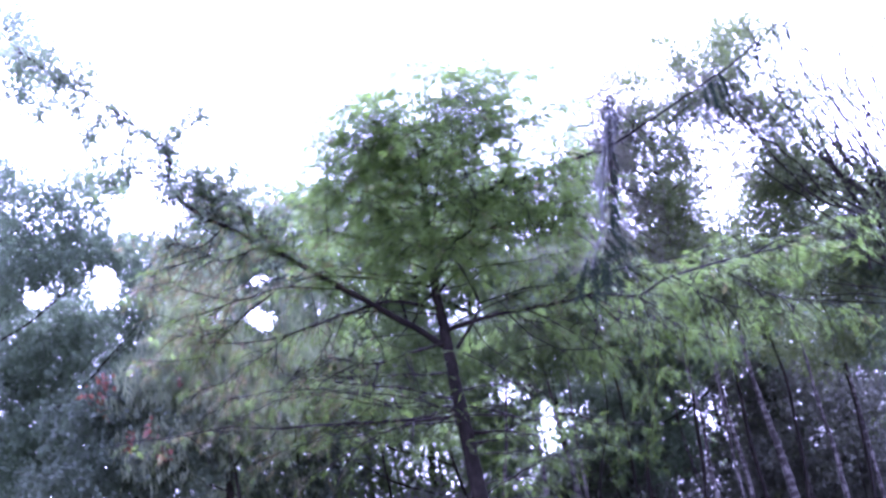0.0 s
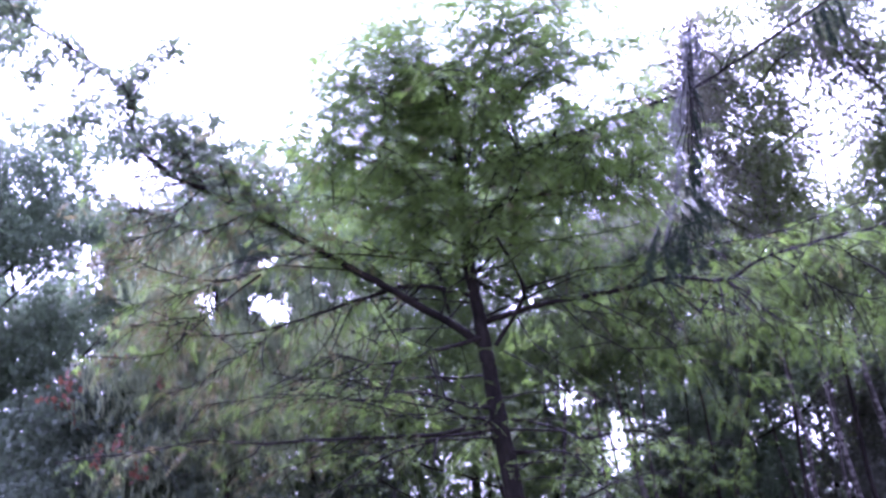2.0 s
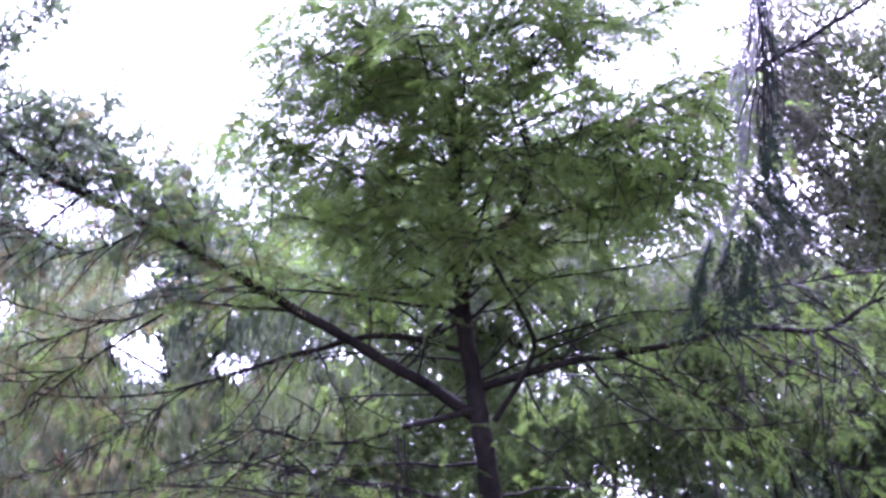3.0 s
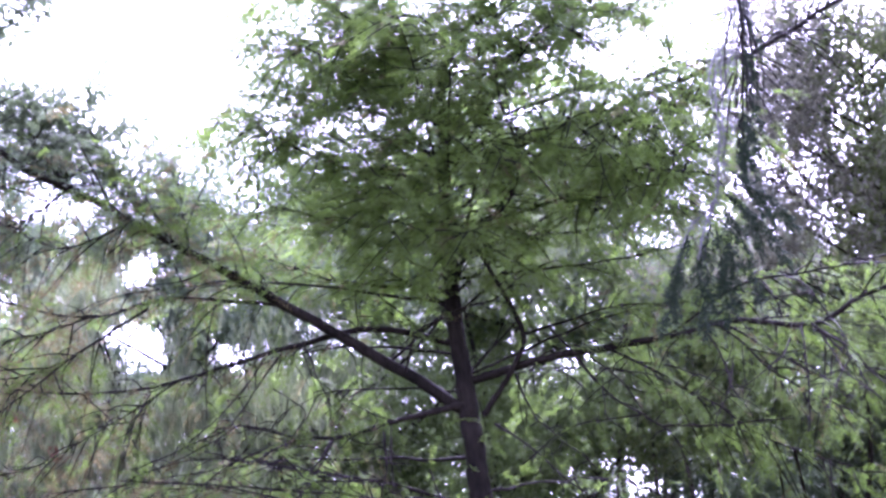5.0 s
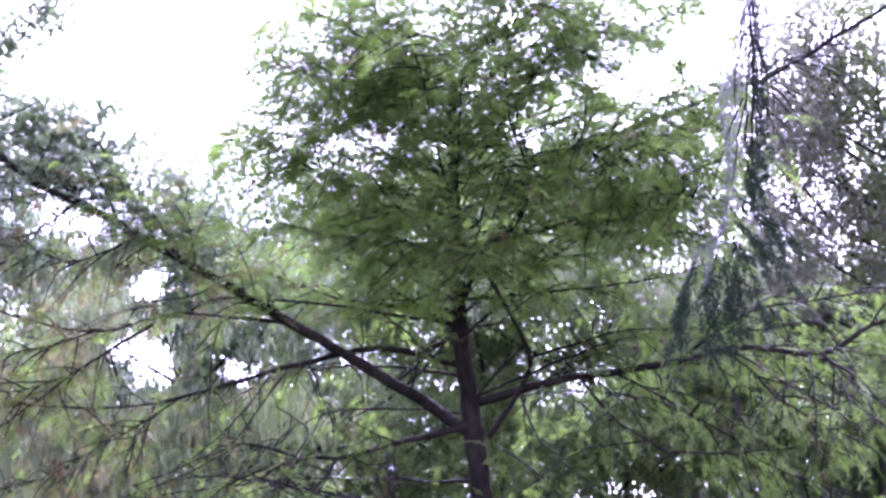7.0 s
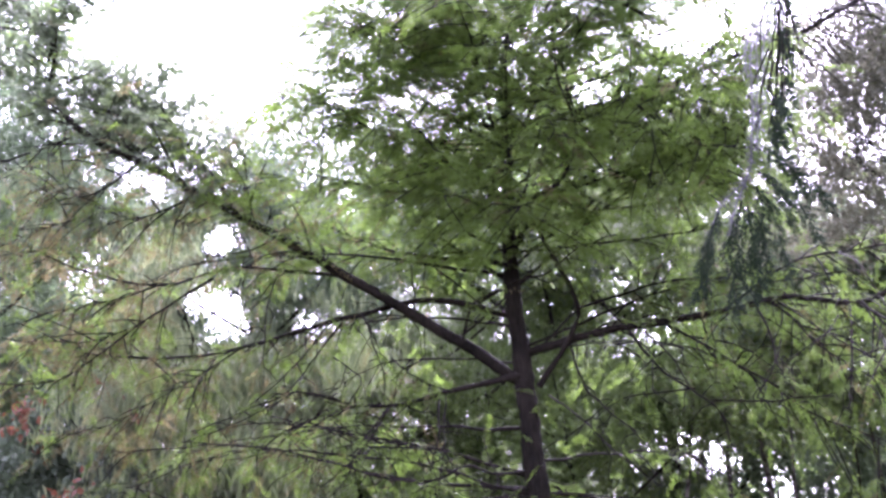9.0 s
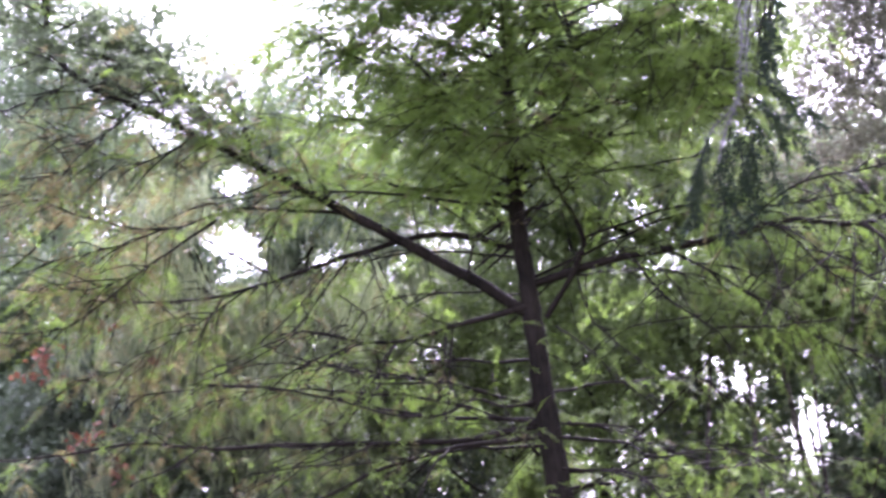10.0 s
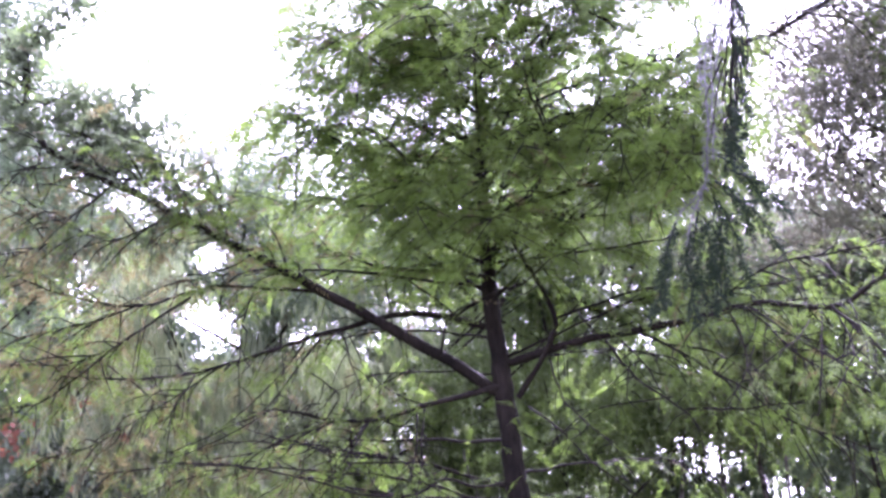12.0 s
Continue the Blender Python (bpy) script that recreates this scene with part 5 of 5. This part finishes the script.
broadleaf_tree("broadleaf_tree", "thin small-leaved tree, purplish-brown against the sky", (3.9, 12.2), (4.46, 12.20, 7.80), 0.04,
               [((3.56, 12.00, 7.30), (0.9, 0.4, 0.8), 220), ((3.26, 12.00, 6.22), (0.8, 0.4, 0.9), 265), ((3.84, 12.00, 6.32), (0.9, 0.4, 1.0), 88), ((3.55, 12.00, 5.40), (0.8, 0.4, 0.35), 90), ((2.76, 13.00, 5.69), (0.8, 0.4, 0.3), 88), ((3.49, 12.00, 7.81), (0.5, 0.4, 0.45), 88), ((3.91, 12.00, 7.88), (0.5, 0.4, 0.45), 40), ((3.55, 12.00, 7.15), (0.5, 0.4, 0.45), 88), ((3.23, 12.00, 6.57), (0.5, 0.4, 0.45), 88), ((3.14, 12.00, 7.08), (0.5, 0.4, 0.45), 88), ((2.80, 12.00, 6.41), (0.5, 0.4, 0.5), 88), ((2.94, 12.00, 5.62), (0.5, 0.4, 0.4), 90), ((5.13, 12.00, 7.92), (0.7, 0.4, 0.5), 80), ((5.80, 12.00, 7.30), (0.6, 0.4, 0.6), 90), ((5.31, 12.00, 6.53), (0.6, 0.4, 0.5), 90)],
               PLUM, size=0.048, per=27, spread=0.11, bend=0.1)
for k, (c, rx) in enumerate((((-0.29, 14.00, 1.45), 0.9), ((1.00, 14.50, 1.13), 0.9), ((2.11, 14.00, 0.89), 0.9), ((3.51, 14.50, 0.74), 1.0), ((6.60, 15.80, 0.09), 1.0), ((7.95, 15.80, 0.15), 1.0), ((-1.56, 14.50, 1.63), 0.9), ((3.73, 15.80, 1.71), 0.9), ((5.08, 15.80, 1.28), 0.9), ((6.60, 15.80, 1.14), 1.0), ((8.14, 15.80, 1.00), 1.1), ((7.49, 14.50, 2.13), 1.2), ((8.90, 14.50, 1.70), 1.2), ((6.15, 16.00, 2.32), 1.0)) + (((-3.34, 15.00, 2.21), 1.0), ((-2.36, 15.50, 1.99), 1.0), ((-1.31, 16.00, 1.92), 1.0), ((-0.12, 16.50, 1.77), 1.0), ((0.96, 16.50, 1.56), 1.0), ((2.12, 17.00, 1.42), 1.0), ((3.43, 16.00, 3.00), 0.84), ((4.15, 16.00, 3.30), 0.84), ((2.91, 16.50, 2.87), 0.7), ((1.40, 17.00, 1.84), 0.8), ((2.64, 17.00, 1.71), 0.9), ((3.35, 17.00, 2.25), 0.8), ((3.27, 15.50, 3.17), 0.6), ((0.97, 15.50, 3.07), 0.5), ((3.65, 15.50, 2.55), 0.7))):
    c = np.array(c)
    broadleaf_tree("undergrowth_shrub", "dull-green shrub among the birches" if rx < 0.85 else "dark leafy shrub in the undergrowth", (c[0], c[1]), tuple(c), 0.03,
                   [(tuple(c), (rx, 0.5, 0.6), 120), (tuple(c + [0.2, 0, -0.7]), (rx, 0.5, 0.6), 80)], TEAL if rx < 0.85 else DEEP, group="undergrowth shrubs", size=0.105, per=12, spread=0.14)

broadleaf_tree("broadleaf_tree", "dull-green leafy tree below the hanging bough", (4.0, 14.2), (3.92, 14.00, 5.70), 0.07,
               [((3.64, 14.00, 5.54), (0.6, 0.4, 0.3), 130), ((4.22, 14.00, 5.27), (0.6, 0.4, 0.4), 120), ((3.84, 14.00, 5.40), (0.6, 0.4, 0.3), 90), ((3.01, 14.00, 5.55), (0.4, 0.4, 0.25), 60)], TEAL, size=0.09)

broadleaf_tree("broadleaf_tree", "leafy green tree between conifer and birches", (3.4, 15.6), (4.28, 15.20, 6.05), 0.09,
               [((3.76, 15.00, 5.29), (1.0, 0.6, 0.6), 260), ((4.63, 15.00, 4.71), (1.0, 0.6, 0.6), 260), ((3.73, 15.00, 4.09), (1.0, 0.6, 0.6), 220), ((5.56, 15.00, 4.90), (1.0, 0.6, 0.6), 240),
                ((4.85, 15.00, 3.69), (1.0, 0.6, 0.5), 200), ((2.63, 15.00, 5.13), (0.9, 0.6, 0.5), 200), ((6.23, 15.00, 3.91), (1.0, 0.6, 0.6), 200)], TEAL, size=0.066, ratio=0.42, per=27, droop=0.7, spread=0.13)

broadleaf_tree("willow_tree", "pale green willow screening the sky behind conifer", (-1.2, 16.2), (-1.18, 16.00, 7.21), 0.10,
               [((-1.74, 16.00, 6.48), (0.9, 0.6, 0.5), 230), ((-0.90, 16.00, 6.13), (0.9, 0.6, 0.5), 230), ((-0.04, 16.00, 5.88), (0.9, 0.6, 0.5), 230), ((1.08, 16.00, 5.82), (0.9, 0.6, 0.5), 230),
                ((1.88, 16.00, 5.24), (0.9, 0.6, 0.5), 200), ((-1.46, 16.00, 5.30), (0.9, 0.6, 0.6), 220), ((0.13, 16.00, 4.83), (0.9, 0.6, 0.6), 220), ((-2.48, 16.00, 5.91), (0.7, 0.6, 0.5), 150)],
               GREEN, size=0.066, ratio=0.42, per=27, droop=0.7, spread=0.13)

broadleaf_tree("willow_tree", "small willow with pale strap-like drooping leaves", (-3.2, 11.9), (-3.53, 11.80, 5.02), 0.05,
               [((-3.62, 10.90, 5.20), (0.22, 0.25, 0.18), 40), ((-3.73, 10.93, 5.05), (0.22, 0.25, 0.18), 40), ((-3.51, 10.97, 5.84), (0.22, 0.25, 0.18), 40), ((-3.48, 11.00, 5.38), (0.22, 0.25, 0.18), 40), ((-3.84, 11.80, 4.69), (0.5, 0.3, 0.35), 120), ((-3.29, 11.80, 4.52), (0.5, 0.3, 0.35), 120), ((-4.39, 11.80, 4.26), (0.5, 0.3, 0.4), 105), ((-3.71, 11.80, 4.09), (0.5, 0.3, 0.3), 90), ((-2.93, 11.80, 3.73), (0.6, 0.3, 0.35), 105),
                ((-2.93, 11.80, 3.39), (0.5, 0.3, 0.3), 90), ((-3.71, 11.80, 3.51), (0.5, 0.3, 0.3), 90), ((-1.85, 11.80, 4.51), (0.3, 0.2, 0.2), 45), ((-4.55, 11.80, 3.29), (0.5, 0.3, 0.3), 75), ((-2.91, 12.40, 4.89), (0.25, 0.3, 0.35), 90), ((-2.92, 12.40, 4.36), (0.25, 0.3, 0.35), 90), ((-2.71, 12.60, 5.23), (0.4, 0.4, 0.3), 60), ((-2.32, 12.60, 4.73), (0.35, 0.4, 0.3), 50)], WILLOW, size=0.17, ratio=0.17, per=13, droop=2.2, spread=0.12)
broadleaf_tree("willow_tree", "grey-green willow seen through the conifer's limbs", (-2.4, 14.2), (-2.50, 14.10, 6.50), 0.06,
               [((-2.86, 14.00, 5.51), (0.35, 0.4, 0.25), 46), ((-2.65, 14.00, 5.66), (0.35, 0.4, 0.25), 46), ((-3.01, 14.00, 5.29), (0.35, 0.4, 0.25), 46), ((-3.00, 14.00, 6.18), (0.4, 0.4, 0.3), 60), ((-2.67, 14.00, 5.79), (0.4, 0.4, 0.3), 60), ((-2.38, 14.00, 6.10), (0.4, 0.4, 0.3), 60), ((-2.79, 14.00, 6.43), (0.4, 0.4, 0.3), 60), ((-2.20, 14.00, 5.67), (0.4, 0.4, 0.3), 60), ((-3.13, 14.00, 5.50), (0.4, 0.4, 0.3), 60), ((0.27, 14.00, 6.34), (0.5, 0.4, 0.3), 60), ((1.05, 14.00, 6.10), (0.5, 0.4, 0.3), 60), ((0.65, 14.00, 6.71), (0.5, 0.4, 0.3), 50)],
               WILLOW, size=0.11, ratio=0.3, per=18, droop=1.2)
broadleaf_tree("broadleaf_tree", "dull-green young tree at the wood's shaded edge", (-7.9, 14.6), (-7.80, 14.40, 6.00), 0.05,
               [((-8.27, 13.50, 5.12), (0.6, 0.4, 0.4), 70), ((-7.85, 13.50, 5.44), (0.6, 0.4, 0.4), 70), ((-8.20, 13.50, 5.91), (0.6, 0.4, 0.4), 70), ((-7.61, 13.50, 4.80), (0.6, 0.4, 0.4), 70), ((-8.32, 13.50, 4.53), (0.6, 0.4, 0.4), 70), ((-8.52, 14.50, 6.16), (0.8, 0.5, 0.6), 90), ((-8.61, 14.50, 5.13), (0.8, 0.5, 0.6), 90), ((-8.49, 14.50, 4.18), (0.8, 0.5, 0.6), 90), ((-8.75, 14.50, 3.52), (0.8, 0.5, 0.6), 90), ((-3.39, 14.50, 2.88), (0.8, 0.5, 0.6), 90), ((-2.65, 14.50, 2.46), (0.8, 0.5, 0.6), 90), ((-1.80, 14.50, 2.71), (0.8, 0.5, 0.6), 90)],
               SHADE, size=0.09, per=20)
broadleaf_tree("broadleaf_tree", "thin yellow-green tree below the bare boughs", (5.6, 12.6), (5.60, 12.40, 8.20), 0.035,
               [((5.85, 12.40, 5.76), (0.5, 0.4, 0.5), 55), ((6.67, 12.40, 7.05), (0.5, 0.4, 0.5), 55), ((6.83, 12.40, 5.99), (0.5, 0.4, 0.5), 55), ((6.40, 12.40, 7.94), (0.5, 0.4, 0.5), 55), ((5.29, 12.40, 5.45), (0.5, 0.4, 0.5), 55), ((6.35, 12.40, 5.06), (0.5, 0.4, 0.5), 55)],
               YELLOWING, size=0.075, per=22)
broadleaf_tree("broadleaf_tree", "fresh green young tree behind the conifer's lower limbs", (-0.9, 14.6), (-1.05, 14.30, 4.60), 0.04,
               [((-1.11, 14.20, 4.23), (0.5, 0.4, 0.35), 46), ((-0.86, 14.20, 3.88), (0.5, 0.4, 0.35), 46), ((-1.27, 14.20, 3.85), (0.5, 0.4, 0.35), 46), ((-1.06, 14.20, 4.03), (0.5, 0.4, 0.35), 46)],
               GREEN, size=0.066, ratio=0.42, per=27, droop=0.7, spread=0.13)
broadleaf_tree("broadleaf_tree", "fresh green young tree beside the birch stems", (3.05, 14.5), (2.95, 14.30, 4.80), 0.035,
               [((2.61, 14.20, 4.38), (0.5, 0.4, 0.35), 60), ((2.87, 14.20, 3.90), (0.5, 0.4, 0.35), 60), ((3.21, 14.20, 4.13), (0.5, 0.4, 0.35), 60), ((3.16, 14.20, 4.41), (0.5, 0.4, 0.35), 60), ((2.80, 14.20, 4.30), (0.5, 0.4, 0.35), 50)],
               GREEN, size=0.066, ratio=0.42, per=27, droop=0.7, spread=0.13)
broadleaf_tree("broadleaf_tree", "fresh green sapling between the birch stems", (1.2, 16.1), (1.10, 16.00, 3.90), 0.03,
               [((0.73, 16.00, 3.91), (0.4, 0.4, 0.3), 46), ((1.14, 16.00, 3.74), (0.4, 0.4, 0.3), 46), ((1.47, 16.00, 3.43), (0.4, 0.4, 0.3), 46), ((0.95, 16.00, 3.18), (0.4, 0.4, 0.3), 46), ((1.50, 16.00, 2.93), (0.4, 0.4, 0.3), 46), ((0.62, 16.00, 4.36), (0.4, 0.4, 0.3), 46)], GREEN, size=0.075, ratio=0.45, per=22)
broadleaf_tree("broadleaf_tree", "dull-green tree behind the conifer's long low limb", (3.37, 14.6), (3.37, 14.20, 6.2), 0.04,
               [((2.38, 14.00, 5.77), (0.6, 0.4, 0.35), 80), ((2.90, 14.00, 5.84), (0.6, 0.4, 0.35), 80), ((3.37, 14.00, 5.71), (0.6, 0.4, 0.35), 80), ((3.71, 14.00, 5.54), (0.6, 0.4, 0.35), 80), ((2.57, 14.00, 5.28), (0.6, 0.4, 0.35), 80), ((3.06, 14.00, 5.29), (0.6, 0.4, 0.35), 80), ((3.52, 14.00, 5.10), (0.6, 0.4, 0.35), 80)], TEAL, size=0.07, ratio=0.45, per=24)
# a far understorey that closes the view between the stems
for x, leaf in ((-4.2, TEAL), (-2.0, GREEN), (0.2, GREEN), (2.4, TEAL), (4.6, GREEN), (6.8, TEAL), (9.0, GREEN)):
    broadleaf_tree("broadleaf_tree", "young tree of the far understorey, leafy to the ground", (x, 18.6), (x + 0.2, 18.6, 6.2), 0.05,
                   [((x + rng.normal(0, 0.4), 18.6 + rng.normal(0, 0.3), z), (1.1, 0.5, 0.6), 62) for z in (1.6, 2.5, 3.4, 4.3, 5.2, 6.0)], leaf, size=0.15, per=9, spread=0.17)
broadleaf_tree("willow_tree", "pale green willow close behind the conifer's trunk", (0.6, 14.2), (-0.06, 14.00, 4.64), 0.05,
               [((-0.05, 14.00, 3.79), (0.5, 0.4, 0.5), 110), ((0.49, 14.00, 4.07), (0.6, 0.4, 0.4), 110), ((-0.10, 14.00, 3.09), (0.5, 0.4, 0.5), 100), ((-1.05, 14.00, 4.73), (0.6, 0.4, 0.4), 90),
                ((-1.74, 14.00, 4.52), (0.6, 0.4, 0.4), 90), ((0.98, 14.00, 4.55), (0.6, 0.4, 0.35), 100), ((1.71, 14.00, 4.23), (0.7, 0.4, 0.35), 100), ((-2.23, 14.00, 4.03), (0.4, 0.4, 0.35), 70), ((-2.19, 14.00, 3.37), (0.4, 0.4, 0.35), 60)], GREEN, size=0.066, ratio=0.42, per=27, droop=0.7, spread=0.13)


# ---------------------------------------------------------------- unseen trees added behind and beside the camera to block front sky light
for x, y, top in ((-17, -20, 13), (-12, -21, 14), (-7, -20, 13), (-2.5, -21, 14.5), (3, -20, 13.5), (8, -21, 14), (13, -20, 13), (17, -15, 13.5), (16, -9, 13), (15, -3, 13.5), (14, 3, 12.5),
                  (-17, -14, 13.5), (-15, -8, 13), (-14, -2, 13.5), (-14, 4, 12.5)):
    mass = [((x + rng.normal(0, 1.0), y + rng.normal(0, 1.0), z), (2.2, 2.0, 1.2), 30) for z in np.arange(2.0, top, 1.6)]
    broadleaf_tree("broadleaf_tree", "unseen tree added to block sky light from the camera's side", (x, y), (x, y, top), 0.16, mass, SHADE, size=0.55, per=6, spread=0.35)
